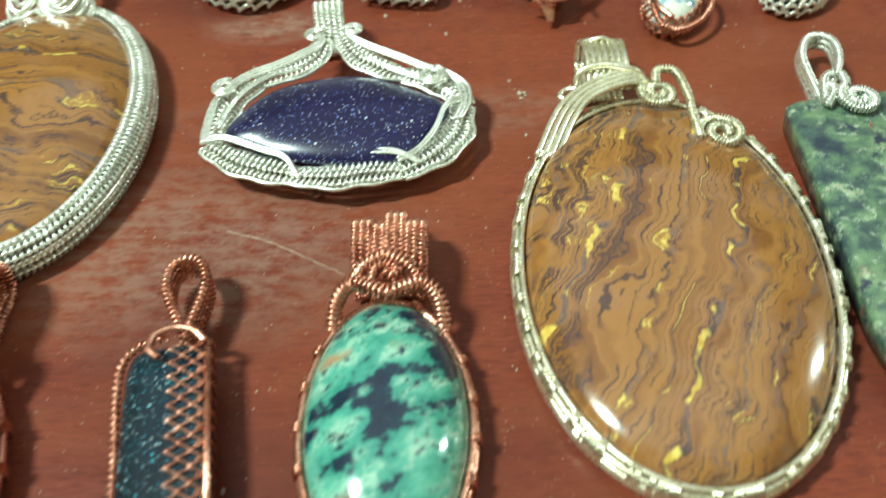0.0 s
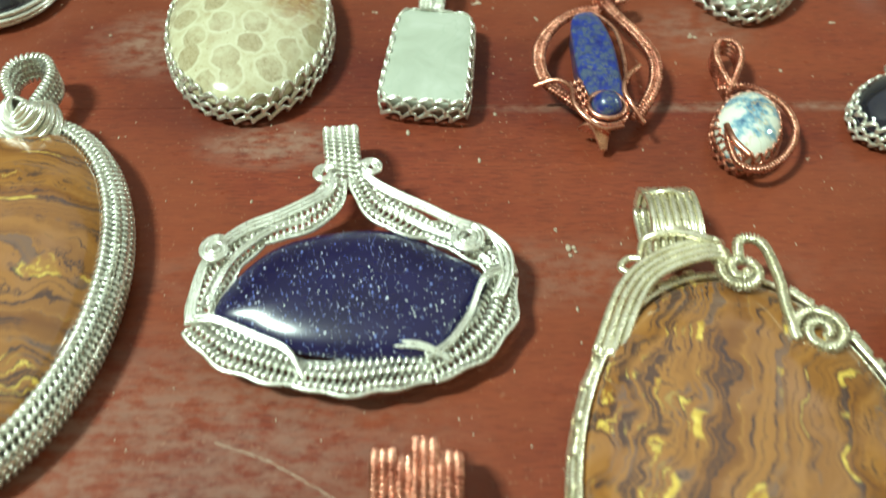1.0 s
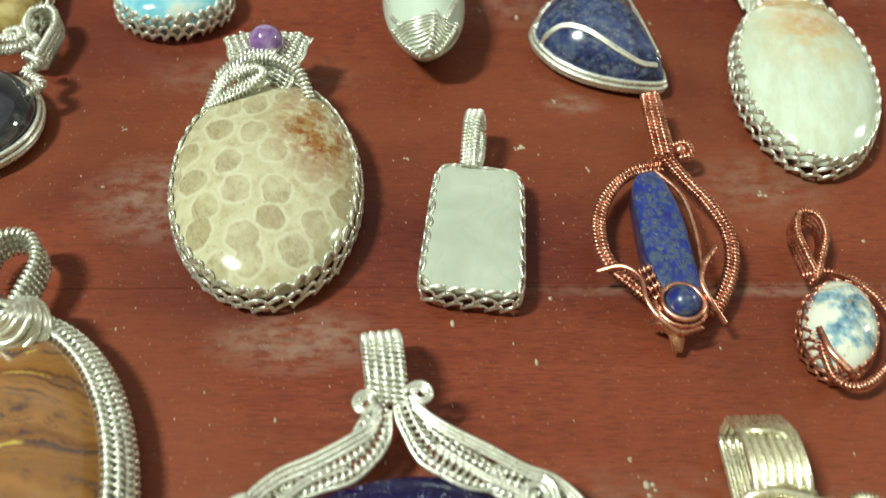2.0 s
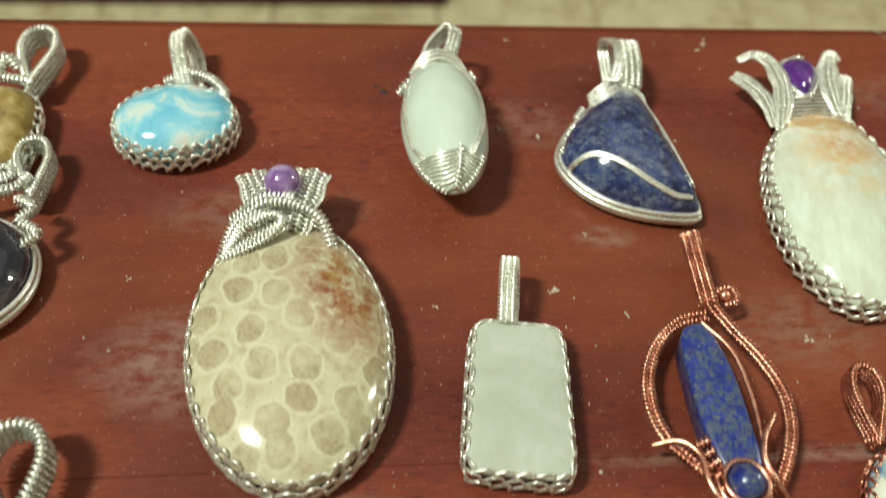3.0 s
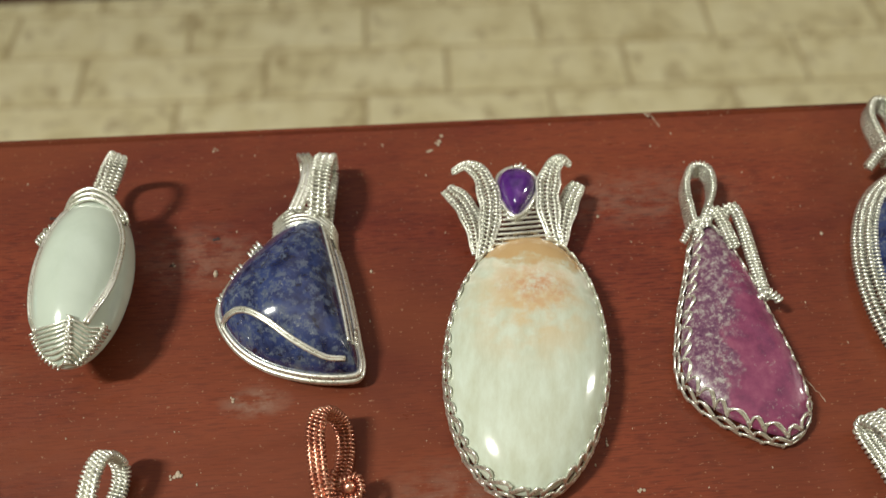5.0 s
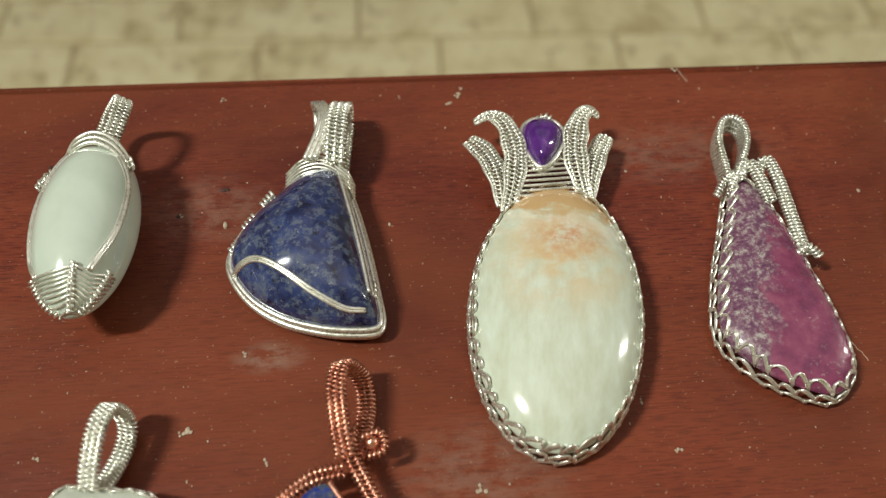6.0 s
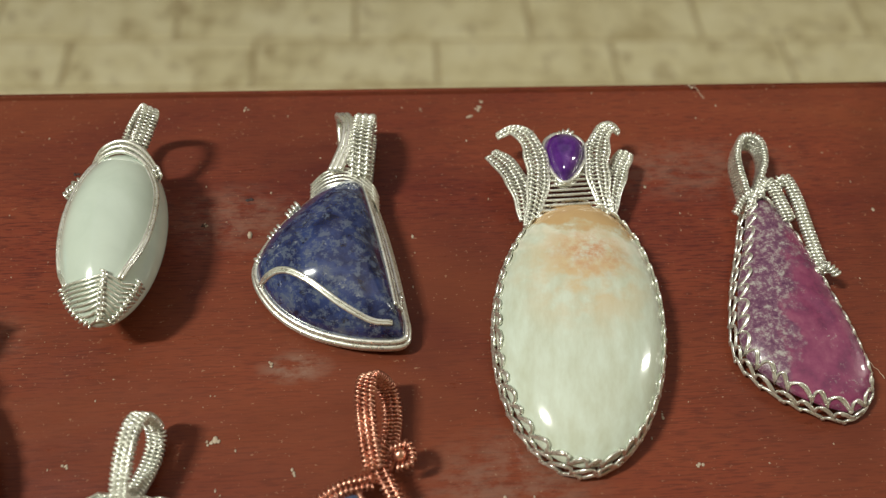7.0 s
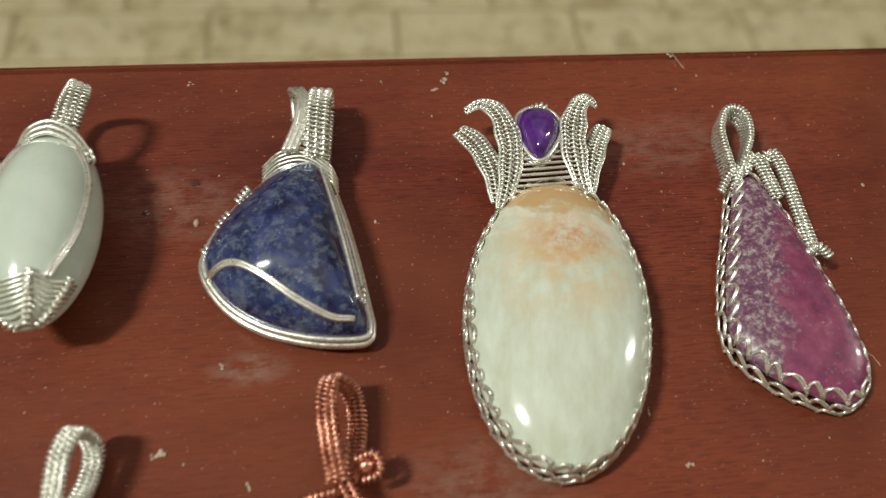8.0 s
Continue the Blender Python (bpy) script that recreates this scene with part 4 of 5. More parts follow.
collar.coil(spline(t.at((-19.4, 139.2, 4.2), (-17.2, 145.6, 7.0), (-12.6, 148.0, 9.2), (-8.0, 147.0, 9.8), (-4.6, 145.0, 9.0), (-2.8, 141.6, 6.0))), 0.75, 0.24, 0.5)
collar.coil(spline(t.at((-17.8, 147.0, 6.4), (-13.0, 149.6, 8.8), (-8.4, 148.6, 9.6))), 0.7, 0.24, 0.5)
for k in range(3):
    collar.coil(spline(t.at((-18.6, 140.0, 6.4), (-15.6, 143.6 + 0.7 * k, 8.4 + 0.3 * k), (-12.0, 145.4 + 0.2 * k, 9.4), (-10.0, 144.4, 9.6), (-11.6, 142.0 + 0.7 * k, 9.0), (-15.2, 140.4 + 0.7 * k, 7.8), (-18.6, 139.8, 6.2))), 0.5, 0.2, 0.45)
t.add("leaf_collar", collar, SILVER, "coiled silver leaf and band")

tablet = np.array([(x + 0.6 * (1 if x > 0 else 0) - 0.06 * y * (1 if x > 0 else 0), y, z) for x, y, z in oval(6.9, 11.9, 110, 7.0)])
t = netted(19.7, 117.6, 1.5, tablet, MOON, "milky white rectangular stone pendant in silver netting", 5.4, 4.6, 0.5, 2.7, 0.2, 3, SILVER, 4.5)
t.add("bail", stood_bail(Strands(), (-1.6, 10.8), (-1.3, 21.2), 1.2, 1.2, 8.2), SILVER, "narrow woven silver loop")

t = Thing("pendant", 47.0, 115.0, 0.0, "blue lapis bar pendant inside looped copper coils")
line = spline(t.at((43.6, 123.4), (45.2, 125.8), (48.2, 126.0), (49.6, 121.0), (50.0, 116.0), (49.8, 110.0), (49.4, 104.4), (48.2, 101.6), (45.0, 101.4), (43.4, 104.4), (42.7, 110.9), (43.0, 117.9)), True, 9)
t.add("stone", stone(line, 1.6, 5.6, 6.4, 6.0, 0.95), LAPIS)
t.add("bead", Mesh().ball((*t.at((45.8, 101.0))[0], 6.2), 2.5, n=28), LAPIS, "round blue bead")
loopw = Strands()
for k in range(2):
    o = 1.05 * k
    loopw.coil(spline(t.at((50.2 + o, 134.0, 5.4), (50.0 + o, 130.6, 5.2), (52.0 + o, 125.4, 5.0), (54.6 + o, 120.3, 4.8), (56.2 + o, 114.7, 4.6), (55.6 + o, 109.4, 4.4), (53.4 + o, 104.7, 4.2), (50.2 + o, 100.2, 3.8))), 0.55, 0.2, 0.5, phase=k * 2)
    loopw.coil(spline(t.at((49.6, 128.9 - o, 4.6), (44.9, 128.0 - o, 4.5), (40.2 + o, 124.2, 4.4), (37.2 + o, 119.2, 4.3), (36.2 + o, 113.9, 4.2), (37.0 + o, 109.2, 4.2), (39.6 + o, 105.6, 4.2), (43.4 + o * 0.6, 101.4, 3.8))), 0.55, 0.2, 0.5, phase=k * 2)
t.add("coil_frame", loopw, COPPER, "double loop of coiled copper wire")
side = Strands()
stood_bail(side, t.at((50.4, 129.6))[0], t.at((51.4, 142.6))[0], 3.6, 1.4, 8.6, 3, 0.95, 0.5, 0.2, 0.46)
side.ball((*t.at((53.4, 131.4))[0], 5.0), 1.1, n=12)
side.coil(spline(t.at((52.2, 132.2, 5.4), (54.6, 132.6, 5.6), (55.0, 130.2, 5.4), (52.8, 129.6, 5.2))), 0.45, 0.2, 0.45)
t.add("bail", side, COPPER, "long coiled copper loop")
low = Strands()
q = np.linspace(0, 2 * np.pi, 40, endpoint=False)
bc = t.at((45.8, 101.0))[0]
for r0, z in ((3.0, 6.4), (3.5, 5.4)):
    low.tube(np.stack([bc[0] + r0 * np.cos(q), bc[1] + r0 * np.sin(q), z + 0 * q], 1), 0.42, 7, True)
low.tube(spline(t.at((34.8, 107.8, 4.8), (38.3, 107.5, 6.4), (40.4, 105.0, 7.0), (40.4, 101.2, 7.0), (41.8, 98.2, 6.6), (44.4, 96.4, 5.8), (48.0, 97.2, 5.4))), 0.42, 7)
low.tube(spline(t.at((53.1, 110.2, 6.6), (50.2, 106.8, 7.2), (49.0, 103.6, 7.2), (49.8, 100.7, 6.6), (51.6, 97.8, 5.0))), 0.42, 7)
low.tube(spline(t.at((47.6, 126.8, 5.8), (50.6, 121.0, 6.2), (51.0, 114.0, 6.2), (50.2, 106.4, 6.2))), 0.36, 7)
for k in range(7):
    low.tube(spline(t.at((41.4 + 0.55 * k, 99.4 - 0.3 * k, 3.0), (42.6 + 0.5 * k, 98.6 - 0.3 * k, 4.6), (43.8 + 0.3 * k, 97.0, 3.6), (44.6 + 0.12 * k, 95.6, 1.6))), 0.36, 6)
for k in range(5):
    low.coil(spline(t.at((41.0 + 0.4 * k, 107.0 - 1.6 * k, 5.4), (42.8 + 0.2 * k, 107.4 - 1.5 * k, 6.2))), 0.55, 0.22, 0.5)
t.add("wire_basket", low, COPPER, "wrapped copper wires round the bead")

t = netted(65.4, 99.4, 30.0, oval(5.9, 8.9, 80), OCEAN, "small white and blue oval pendant in copper coil", 7.8, 3.8, 0.6, 1.9, 0.2, 3, COPPER)
coil = Strands().coil(spline(t.at((63.4, 109.0, 4.6), (68.6, 108.4, 5.0), (72.8, 103.6, 5.0), (73.0, 97.6, 4.8), (69.4, 92.2, 4.6), (64.0, 89.4, 4.4), (60.2, 90.6, 4.8), (59.6, 94.4, 5.6), (60.6, 98.4, 6.0))), 0.5, 0.2, 0.42)
coil.tube(spline(t.at((60.6, 98.6, 6.2), (60.2, 94.6, 6.6), (61.8, 91.0, 6.2))), 0.6, 7)
t.add("coil_frame", coil, COPPER)
t.add("bail", side_bail(Strands(), t.at((65.4, 108.2))[0], t.at((69.6, 120.4))[0], 4.6, 2.4, 4, 0.5, 0.2, 0.42), COPPER)

t = netted(88.2, 98.9, 58.0, oval(6.6, 9.2, 80), ONYX, "small black oval stone pendant in silver netting", 7.6, 3.8, 0.6, 2.3, 0.28, 3)
t.add("bail", side_bail(Strands(), t.at((97.0, 107.6))[0], t.at((99.8, 112.6))[0], 4.8, 2.0, 3, 0.6, 0.22, 0.46), SILVER)
t.add("coil", Mesh().coil(spline(t.at((91.4, 107.0, 4.6), (96.4, 108.8, 5.4), (100.2, 106.4, 5.2), (99.6, 101.6, 4.6))), 0.75, 0.22, 0.46), SILVER)

t = netted(121.4, 105.4, 14.0, oval(12.6, 14.6, 100), FUCHSITE, "greenish oval stone pendant in dense silver netting", 8.2, 4.6, 0.6, 1.9, 0.26, 4)
t.add("bail", strap_bail(Strands(), (2.6, 13.6), (4.0, 23.6), 4, 1.0, 1.4, 6.4, 0.5, 0.22, 0.5), SILVER)

# ---- pendants, far row ----
t = netted(-27.7, 169.0, -2.0, oval(10.4, 8.6, 90), LARIMAR, "pale blue oval stone pendant in silver netting", 8.0, 4.2, 0.6, 2.0, 0.24, 3)
t.add("bail", stood_bail(Strands(), t.at((-25.8, 176.0))[0], t.at((-26.6, 189.6))[0], 2.6, 1.6, 8.0, 3, 0.95, 0.52, 0.2, 0.46), SILVER)
t.add("coil", Mesh().coil(spline(t.at((-29.6, 177.4, 5.4), (-25.6, 178.6, 6.4), (-21.6, 177.0, 6.0), (-19.0, 173.8, 5.0))), 0.8, 0.22, 0.46), SILVER)

t = Thing("pendant", 13.7, 166.2, -4.0, "white polished barrel-shaped stone pendant caged in silver wire")
A, B, G, T = 7.2, 14.8, 6.6, 13.4
t.add("stone", stone(oval(A, B), 0.2, G, T, 2.2, 0.6), MILKY)
cage = Strands()
for path in (((3.6, 11.6), (5.8, 6.0), (6.2, 0.4), (5.4, -5.0), (3.2, -10.2)), ((-3.4, 11.6), (-5.9, 6.4), (-6.7, 0.0), (-6.0, -6.6), (-4.6, -10.0))):
    xy = spline(path)[:, :2]
    for o in (0, 0.42):
        cage.tube(np.stack([xy[:, 0] - o * np.sign(path[1][0]), xy[:, 1], dome_at(A, B, xy[:, 0], xy[:, 1], G, T, 2.2) + 0.3 + o * 0.4], 1), 0.26, 8)
t.add("cage_wire", cage, SILVER)
basket = Strands()
for k in range(10):
    y = -9.8 - 0.52 * k
    for s0, s1 in ((-1, 0.25), (0.25, 1)):
        w = A * math.sqrt(max(1 - (y / B) ** 2, 0.02)) * 0.98
        xs = np.linspace(s0 * w, s1 * w, 12)
        sag = -1.1 * np.sin(np.linspace(0, np.pi, 12)) if s0 < 0 else -1.4 + 1.4 * np.abs(np.linspace(-1, 1, 12))
        ys = np.clip(y + sag * 0.6, -B * 0.985, B)
        basket.tube(np.stack([xs, ys, dome_at(A, B, xs, ys, G, T, 2.2) + 0.2], 1), 0.19, 6)
for s0 in (-0.98, 0.22, 0.9):
    ys = np.linspace(-9.4, -14.6, 12)
    xs = s0 * A * np.sqrt(np.maximum(1 - (ys / B) ** 2, 0.02))
    basket.coil(np.stack([xs, ys, dome_at(A, B, xs, ys, G, T, 2.2) + 0.3], 1), 0.4, 0.2, 0.5)
t.add("basket", basket, SILVER, "silver wires wrapped round the lower tip")
neck = Strands()
for k in range(3):
    neck.tube(spline([(-4.8, 10.2 + 1.0 * k, 7.6), (-2.6, 11.8 + 1.0 * k, 10.2), (0.4, 12.2 + 1.0 * k, 11.2), (3.2, 11.0 + 1.0 * k, 10.4), (5.0, 8.8 + 1.0 * k, 8.6)]), 0.34, 7)
for x, y in ((-6.4, 7.0), (4.6, 9.6), (5.0, 8.6), (-5.8, 8.2)):
    neck.coil([(x - 0.8, y - 0.6, 8.4), (x, y, 9.2), (x + 0.9, y + 0.7, 9.0)], 0.55, 0.24, 0.5)
t.add("collar", neck, SILVER)
t.add("bail", stood_bail(Strands(), (0.6, 12.6), (1.6, 22.4), -4.4, 4.6, 11.0, 3, 0.9), SILVER)

t = Thing("pendant", 44.6, 161.4, 0.0, "dark blue veined shield-shaped stone pendant in silver wire")
line = spline(t.at((32.7, 159.8), (34.9, 165.8), (39.2, 171.2), (44.4, 175.8), (48.8, 176.0), (51.0, 169.8), (52.9, 160.8), (54.2, 152.0), (54.6, 148.0), (53.4, 146.6), (47.0, 147.2), (40.4, 149.6), (35.4, 153.8)), True, 10)
t.add("stone", stone(line, 0.6, 3.4, 10.6, 1.9, 0.85, 0.8), SODALITE)
rim = Strands()
for d, z in ((-0.3, 1.6), (-0.6, 2.5), (-0.2, 3.4)):
    rim.tube(inset(line, d, z), 0.46, 8, True)
for k in range(2):
    o = 0.52 * k
    cross = spline(t.at((33.2, 157.0 - o), (36.8, 156.9 - o), (40.2, 154.9 - o), (45.2, 150.9 - o), (49.6, 148.4 - o * 0.6), (52.8, 147.9 - o * 0.4)))[:, :2]
    rim.tube(face_at(line, cross, 3.4, 10.6, 1.9, 0.2), 0.28, 8)
    rise = spline(t.at((53.9 - o, 150.4), (53.1 - o, 156.0), (51.9 - o, 163.0), (50.7 - o, 169.0), (49.8 - o, 173.4)))[:, :2]
    rim.tube(face_at(line, rise, 3.4, 10.6, 1.9, 0.2), 0.28, 8)
t.add("wire_rim", rim, SILVER)
wrapw = Strands()
for k in range(5):
    wrapw.tube(spline(t.at((40.6, 173.4 + 0.7 * k, 3.6), (43.4, 174.0 + 0.75 * k, 6.0), (47.0, 173.8 + 0.75 * k, 6.8), (50.4, 171.6 + 0.75 * k, 5.6), (51.6, 170.2 + 0.75 * k, 3.4))), 0.25, 7)
for x, y in ((53.9, 151.2), (53.9, 152.1), (53.9, 153.0)):
    wrapw.coil(t.at((x - 1.2, y - 0.2, 4.2), (x + 0.6, y + 0.2, 4.4)), 0.55, 0.26, 0.5)
for x, y in ((38.0, 170.4), (35.4, 166.0), (33.6, 161.8)):
    wrapw.coil(t.at((x - 0.9, y - 1.0, 4.0), (x + 0.8, y + 1.0, 4.6)), 0.7, 0.28, 0.55)
t.add("binding", wrapw, SILVER)
bail = strap_bail(Strands(), t.at((48.6, 175.2))[0], t.at((50.0, 189.4))[0], 3, 1.15, 1.4, 8.8, 0.55, 0.24, 0.55)
for k in range(3):
    bail.tube(spline(t.at((44.0 + k * 0.8, 176.0, 7.4), (46.0 + k * 0.8, 180.6, 8.8), (46.4 + 0.7 * k, 185.0, 9.0), (45.2 + k * 0.8, 188.6, 7.2), (45.4 + 0.8 * k, 188.4, 4.4), (45.6 + 0.8 * k, 182.0, 2.0))), 0.48, 7)
t.add("bail", bail, SILVER, "split loop of woven and plain wires")

t = netted(78.4, 151.0, 11.0, oval(13.1, 23.4, 120), PEACH, "large cream and peach oval stone pendant in silver netting", 9.4, 4.2, 0.6, 2.9, 0.25, 3)
for pts, half in ((((73.6, 169.0, 4.8), (75.4, 174.0, 6.4), (76.4, 179.4, 7.6), (75.6, 184.8, 8.4), (73.4, 187.6, 8.0), (70.8, 187.8, 6.4)), (0.7, 1.2, 1.5, 1.5, 1.1, 0.4)), (((73.2, 170.6, 4.4), (73.2, 176.4, 5.4), (71.8, 181.8, 5.2), (69.6, 185.2, 4.8)), (0.6, 1.3, 1.6, 1.2)),
                  (((87.0, 170.0, 4.8), (86.4, 175.0, 6.4), (86.6, 180.0, 7.6), (88.2, 184.8, 8.4), (90.4, 187.4, 8.0), (92.2, 186.8, 6.8)), (0.7, 1.2, 1.6, 1.6, 1.1, 0.4)), (((87.6, 170.8, 4.4), (89.0, 175.6, 5.4), (90.8, 180.0, 5.4), (93.2, 183.8, 4.8)), (0.6, 1.2, 1.5, 1.0))):
    petal = wrap_band(Mesh(), spline(t.at(*pts)), [h * 1.15 for h in half], 0.6, 0.18, 0.40, 3)
    t.add("petal", petal, SILVER, "curling woven silver petal")
rung = Strands()
for k in range(11):
    y = 170.6 + 0.95 * k
    rung.tube(spline(t.at((75.2 + 0.10 * k, y, 5.6 + 0.1 * k), (80.4, y - 0.5, 6.2 + 0.1 * k), (86.4 - 0.12 * k, y, 5.6 + 0.1 * k))), 0.26, 6)
t.add("rung", rung, SILVER, "thin silver cross wires")
drop = np.stack([3.1 * np.sin(q) * (1 - 0.42 * np.cos(q)) , -5.2 * np.cos(q), 0 * q], 1)
dc = np.array([*t.at((81.4, 181.4))[0], 0])
drop = drop + dc
g = t.add("gem", stone(drop, 5.4, 7.0, 9.8, 2.2), AMETHYST, "purple amethyst drop")
t.add("gem_setting", Mesh().tube(inset(drop, -0.3, 7.2), 0.42, 7, True).tube(inset(drop, -0.5, 6.2), 0.42, 7, True).coil([tuple(dc + [-1.0, 5.0, 7.4]), tuple(dc + [0.4, 5.6, 7.8]), tuple(dc + [1.6, 5.2, 7.4])], 0.5, 0.24, 0.5), SILVER)

t = Thing("pendant", 109.5, 152.0, 0.0, "purple pink tapered stone pendant in silver netting")
line = spline(t.at((110.4, 171.6), (113.6, 172.8), (116.2, 166.0), (117.8, 153.0), (118.4, 144.0), (117.6, 136.6), (113.4, 132.8), (108.3, 134.3), (102.6, 138.8), (99.8, 145.0), (102.5, 154.6), (106.8, 164.0)), True, 9)
t.add("stone", stone(inset(line, 0.15), 0.6, 3.6, 6.6, 3.2, 0.9, 0.5), RUBY)
t.add("net", net(line, [(-0.3, 0.8), (-0.4, 1.8), (-0.1, 3.3), (1.2, 5.5)], 2.9, 0.24, t.rng), SILVER, "looped silver netting")
t.add("bail", side_bail(Strands(), t.at((110.0, 170.4))[0], t.at((115.4, 185.6))[0], 4.8, 2.2, 4, 0.55, 0.2, 0.46), SILVER, "open woven silver loop")
coil = Strands()
for pts in (((112.8, 172.0, 5.4), (114.6, 174.8, 6.4), (115.6, 172.4, 6.4), (116.2, 166.4, 5.8)), ((116.4, 173.0, 5.0), (118.4, 175.2, 6.2), (119.0, 171.0, 6.0), (118.6, 163.0, 5.4), (118.4, 156.0, 4.8))):
    for o in (0, 0.95):
        coil.coil(spline(t.at(*[(x + o - 1.5, y, z) for x, y, z in pts])), 0.55, 0.22, 0.46)
coil.coil(spline(t.at((115.8, 156.2, 5.2), (117.6, 156.8, 6.0), (119.4, 155.4, 5.0))), 0.6, 0.24, 0.5)
coil.coil(spline(t.at((107.2, 169.6, 4.4), (109.8, 172.6, 5.6), (113.0, 173.0, 5.8))), 0.55, 0.22, 0.46)
t.add("coil", coil, SILVER, "coiled silver ridges")

t = Thing("pendant", 151.4, 160.0, 10.0, "dark blue oval stone pendant in broad silver frame")
line = oval(12.4, 23.0, 110)
t.add("stone", stone(line, 0.8, 4.0, 8.6), SODALITE)
rim = Strands()
for d, z, ph in ((0.6, 5.0, 0), (-0.5, 4.4, 1), (-1.4, 3.2, 2), (-1.8, 1.8, 0.5)):
    rim.coil(np.concatenate([inset(line, d, z), inset(line, d, z)[:1]]), 0.6, 0.24, 0.58, phase=ph)
t.add("wire_rim", rim, SILVER)
t.add("bail", side_bail(Strands(), t.at((151.6, 187.0))[0], t.at((155.0, 202.0))[0], 5.0, 2.2, 4, 0.58, 0.22, 0.5), SILVER)
t.add("coil", Mesh().coil(spline(t.at((146.0, 184.6, 5.0), (150.6, 188.4, 6.4), (156.0, 186.6, 5.6))), 0.9, 0.24, 0.5), SILVER)

t = Thing("pendant", -61.0, 170.6, 6.0, "honey-coloured squarish stone pendant in silver wire")
line = oval(10.6, 9.2, 90, 3.6)
t.add("stone", stone(line, 0.6, 4.0, 8.0, 3.0), CITRINE)
t.add("net", net(line, [(-0.1, 0.9), (-0.5, 2.4), (-0.4, 3.8), (0.9, 5.0)], 2.2, 0.26, t.rng), SILVER)
t.add("bail", side_bail(Strands(), t.at((-51.6, 178.4))[0], t.at((-49.6, 192.4))[0], 5.6, 2.0, 4, 0.58, 0.22, 0.5), SILVER)
knob = Strands()
for x, y in ((-57.6, 182.6), (-54.6, 183.4), (-60.6, 181.8)):
    knob.coil(spline(t.at((x - 1.6, y - 1.2, 5), (x, y + 0.6, 7), (x + 1.6, y - 0.8, 5.6))), 0.85, 0.24, 0.5)
knob.coil(spline(t.at((-66, 179.6, 5), (-58, 180.8, 5.8), (-50.6, 179.0, 5.4))), 0.7, 0.24, 0.5)
t.add("scroll", knob, SILVER)

t = Thing("pendant", -56.6, 139.4, 4.0, "smoky clear round stone pendant in silver wire curls")
line = oval(12.0, 11.4, 90)
t.add("stone", stone(line, 0.6, 3.8, 9.4, 2.2), SMOKY)
rim = Strands()
for d, z in ((-0.4, 1.4), (-0.8, 2.4), (-0.4, 3.4)):
    rim.tube(inset(line, d, z), 0.48, 8, True)
t.add("wire_rim", rim, SILVER)
t.add("bail", side_bail(Strands(), t.at((-45.2, 152.4))[0], t.at((-45.4, 165.6))[0], 5.2, 2.0, 4, 0.58, 0.22, 0.5), SILVER)
curl = Strands()
curl.coil(spline(t.at((-60, 152.0, 4.6), (-53, 153.6, 5.6), (-47.4, 153.6, 6.4), (-45.2, 156.6, 6.0))), 0.85, 0.24, 0.5)
curl.coil(spiral(t.at((-49.6, 157.4))[0], 0.7, 2.0, 1.4, 200, 6.4), 0.6, 0.2, 0.45)
curl.coil(spline(t.at((-46.6, 151.0, 6.4), (-44.0, 148.6, 6.6), (-46.0, 146.0, 6.6), (-43.2, 143.6, 6.2), (-45.6, 141.6, 5.6))), 0.85, 0.24, 0.5)
t.add("scroll", curl, SILVER, "lumpy coiled silver curls")

# ---- dust on the table ----
rng = np.random.default_rng(5)
crumbs, soot = Mesh(), Mesh()
for x, y, r in ((37.8, 83.7, 0.75), (36.1, 87.8, 0.35), (76.8, 99.8, 0.35), (70.7, 198.8, 0.7), (69.3, 197.2, 0.5), (71.9, 200.5, 0.4), (31.3, 200.8, 0.5), (65.8, 130.1, 0.6), (29.5, 141.0, 0.7), (39.5, 136.1, 0.45), (28.7, 140.7, 0.4), (36.4, 151.3, 0.5), (-33.8, 147.5, 0.5), (91.6, 132.6, 0.4), (61.0, 199.2, 0.3), (88.7, 139.7, 0.35), (10.9, 139.2, 0.4), (110.2, 201.6, 0.5), (26.3, 176.7, 0.4)):
    for k in range(4):
        crumbs.ball((x + rng.normal(0, r * 0.6), y + rng.normal(0, r * 0.6), r * 0.15), r * rng.uniform(0.25, 0.62), 0.3, 8, rng.uniform(0.7, 1.6))
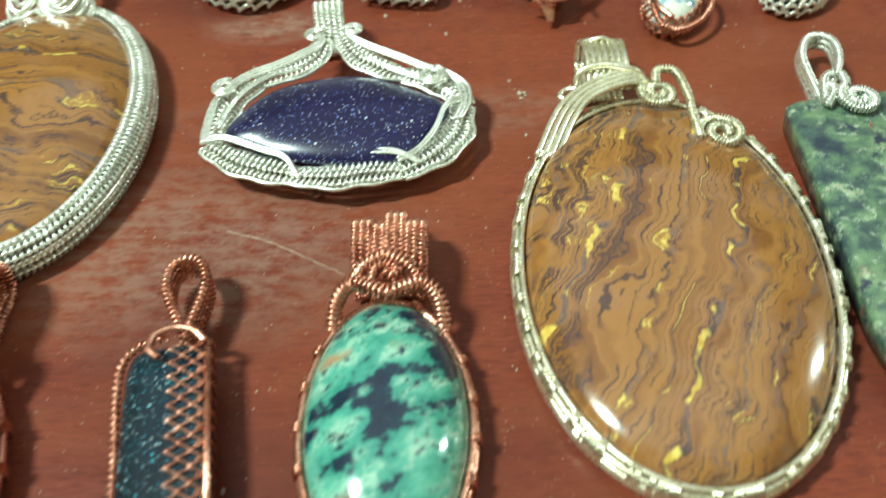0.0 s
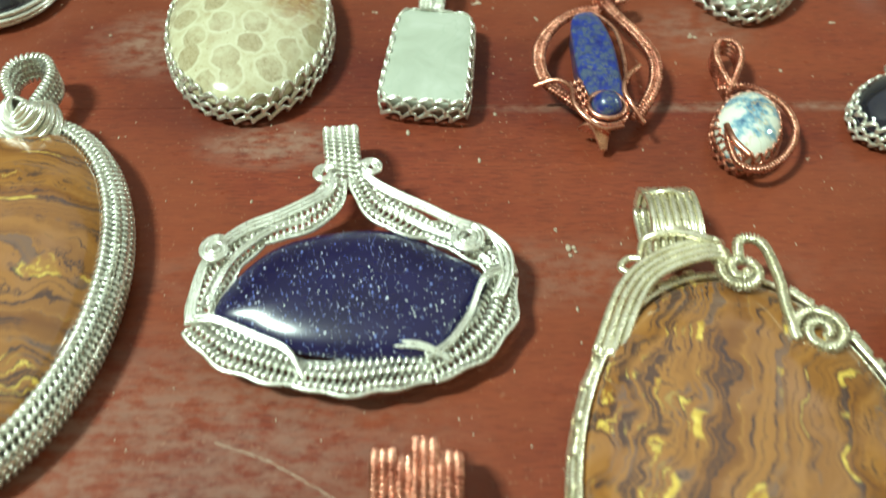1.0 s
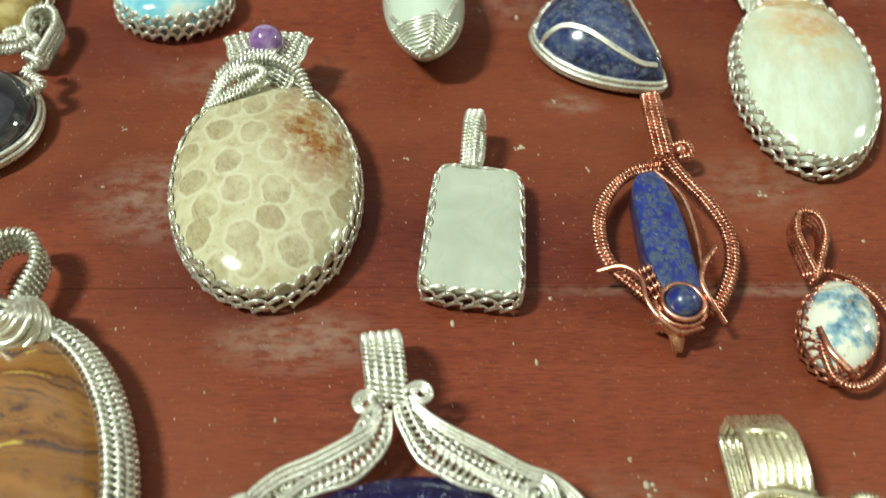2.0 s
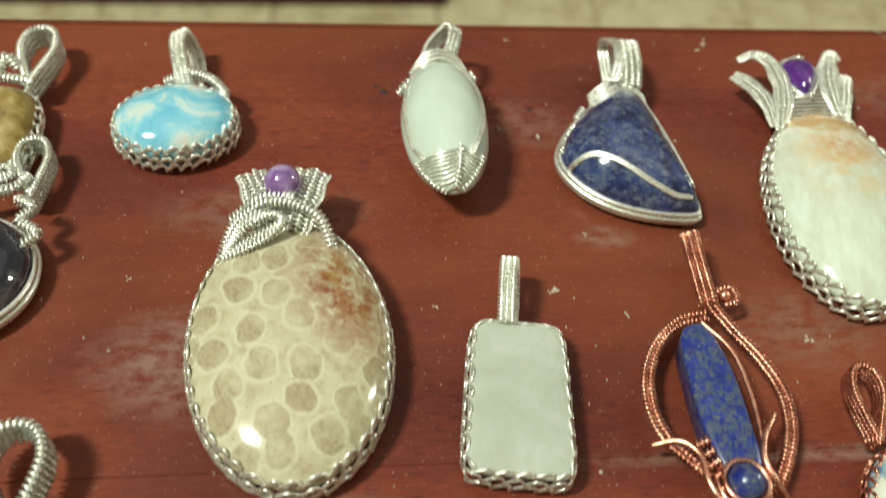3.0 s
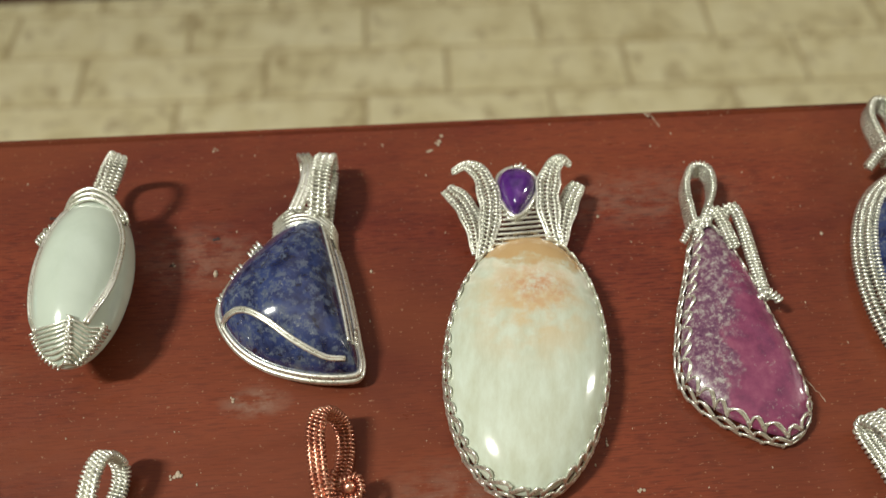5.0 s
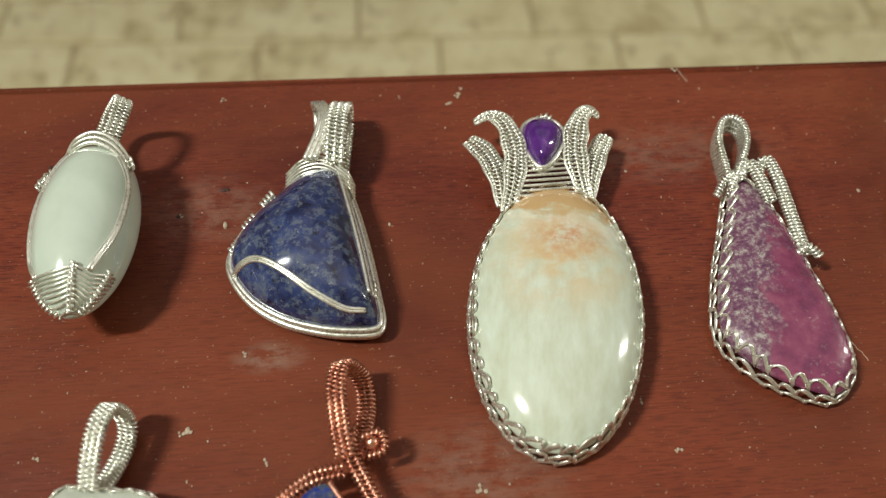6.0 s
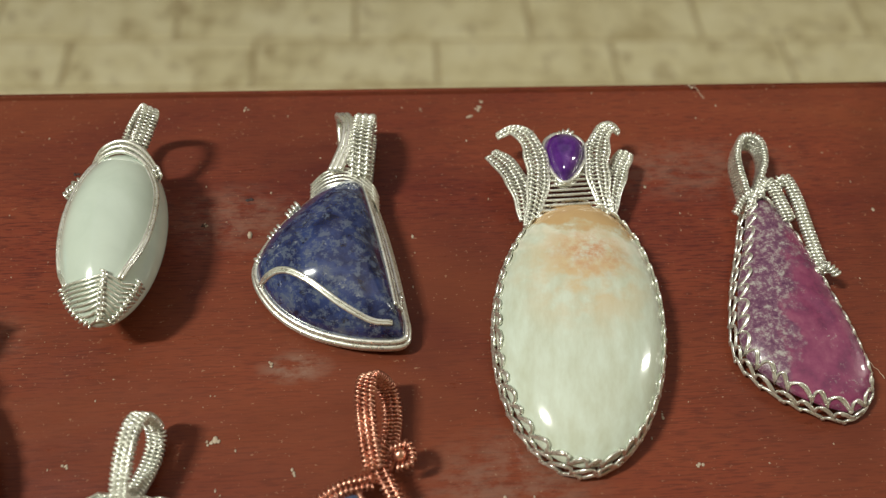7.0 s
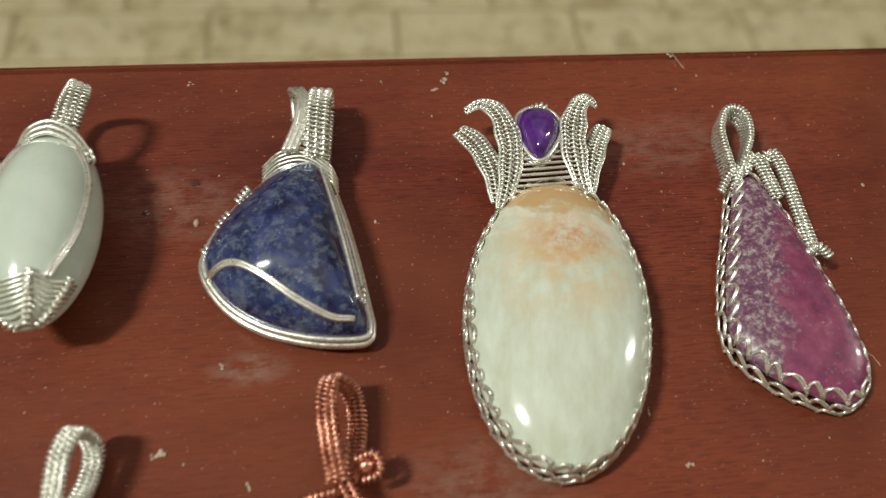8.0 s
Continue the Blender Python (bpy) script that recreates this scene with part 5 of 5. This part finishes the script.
for k in range(800):
    crumbs.ball((rng.uniform(-90, 170), rng.uniform(5, 202), 0.02), rng.uniform(0.05, 0.17) * (1 + 1.6 * (rng.random() > 0.95)), 0.5, 6, rng.uniform(0.6, 2.2))
for x, y, r in ((6.5, 187.0, 0.8), (4.9, 188.2, 0.4), (32.2, 181.3, 0.55), (25.9, 176.5, 0.3), (89.3, 113.7, 0.3)):
    for k in range(5):
        soot.ball((x + rng.normal(0, r * 0.7), y + rng.normal(0, r * 0.5), 0.05), r * rng.uniform(0.4, 0.9), 0.3, 8, 0.7)
tagged(part("crumbs", crumbs, CRUMB), "pale crumbs and dust specks on the table", "dust", kind="stuff")
tagged(part("specks", soot, SOOT), "small dark specks on the table", "dust", kind="stuff")
marks = Mesh()
for pts in (((-9.0, 57.6), (-2.0, 54.6), (8.2, 48.0)), ((119.6, 147.6), (121.8, 142.6)), ((111.6, 198.6), (110.6, 202.4))):
    c = resample(spline([(*p, 0.0) for p in pts]), 0.5)
    c[:, :2] += rng.normal(0, 0.06, (len(c), 2))
    marks.tube(c, 0.045 + 0.06 * rng.random(len(c)), 5, False, 0.25)
tagged(part("scratches", marks, CRUMB), "thin pale scratches worn into the varnish", "scratch", kind="stuff")

# ---- floor tiles ----
LAID = pose(0.17, 0.99, FLOOR * 0.001, 0, 0, -3.0)


def tile_at(row, col):
    return col * 268.0 + (0 if row % 2 == 0 else -121.0), row * 100.0


tile_mesh = None
for row in range(-5, 9):
    for col in range(-5, 6):
        x, y = tile_at(row, col)
        if tile_mesh is None:
            ob = part("tile", Mesh().box((3, 3, -9), (265, 97, 0), 1.6), TILE, floor)
            tile_mesh = ob.data
        else:
            ob = new("tile", tile_mesh)
            ob.parent = floor
        ob.matrix_local = LAID @ pose(x * 0.001, y * 0.001, 0)
rest = Mesh()
for row in range(-30, 22):
    for col in range(-10, 11):
        x, y = tile_at(row, col)
        if not (-5 <= row < 9 and -5 <= col < 6) and -2240 < x < 2040 and -2660 < y < 1800:
            rest.box((x + 3, y + 3, -9), (x + 265, y + 97, 0), 1.6)
tiling = tagged(part("tiling", rest, TILE, floor, "more of the same beige tiles"), "more of the same beige tiles", kind="stuff")
tiling.matrix_local = LAID
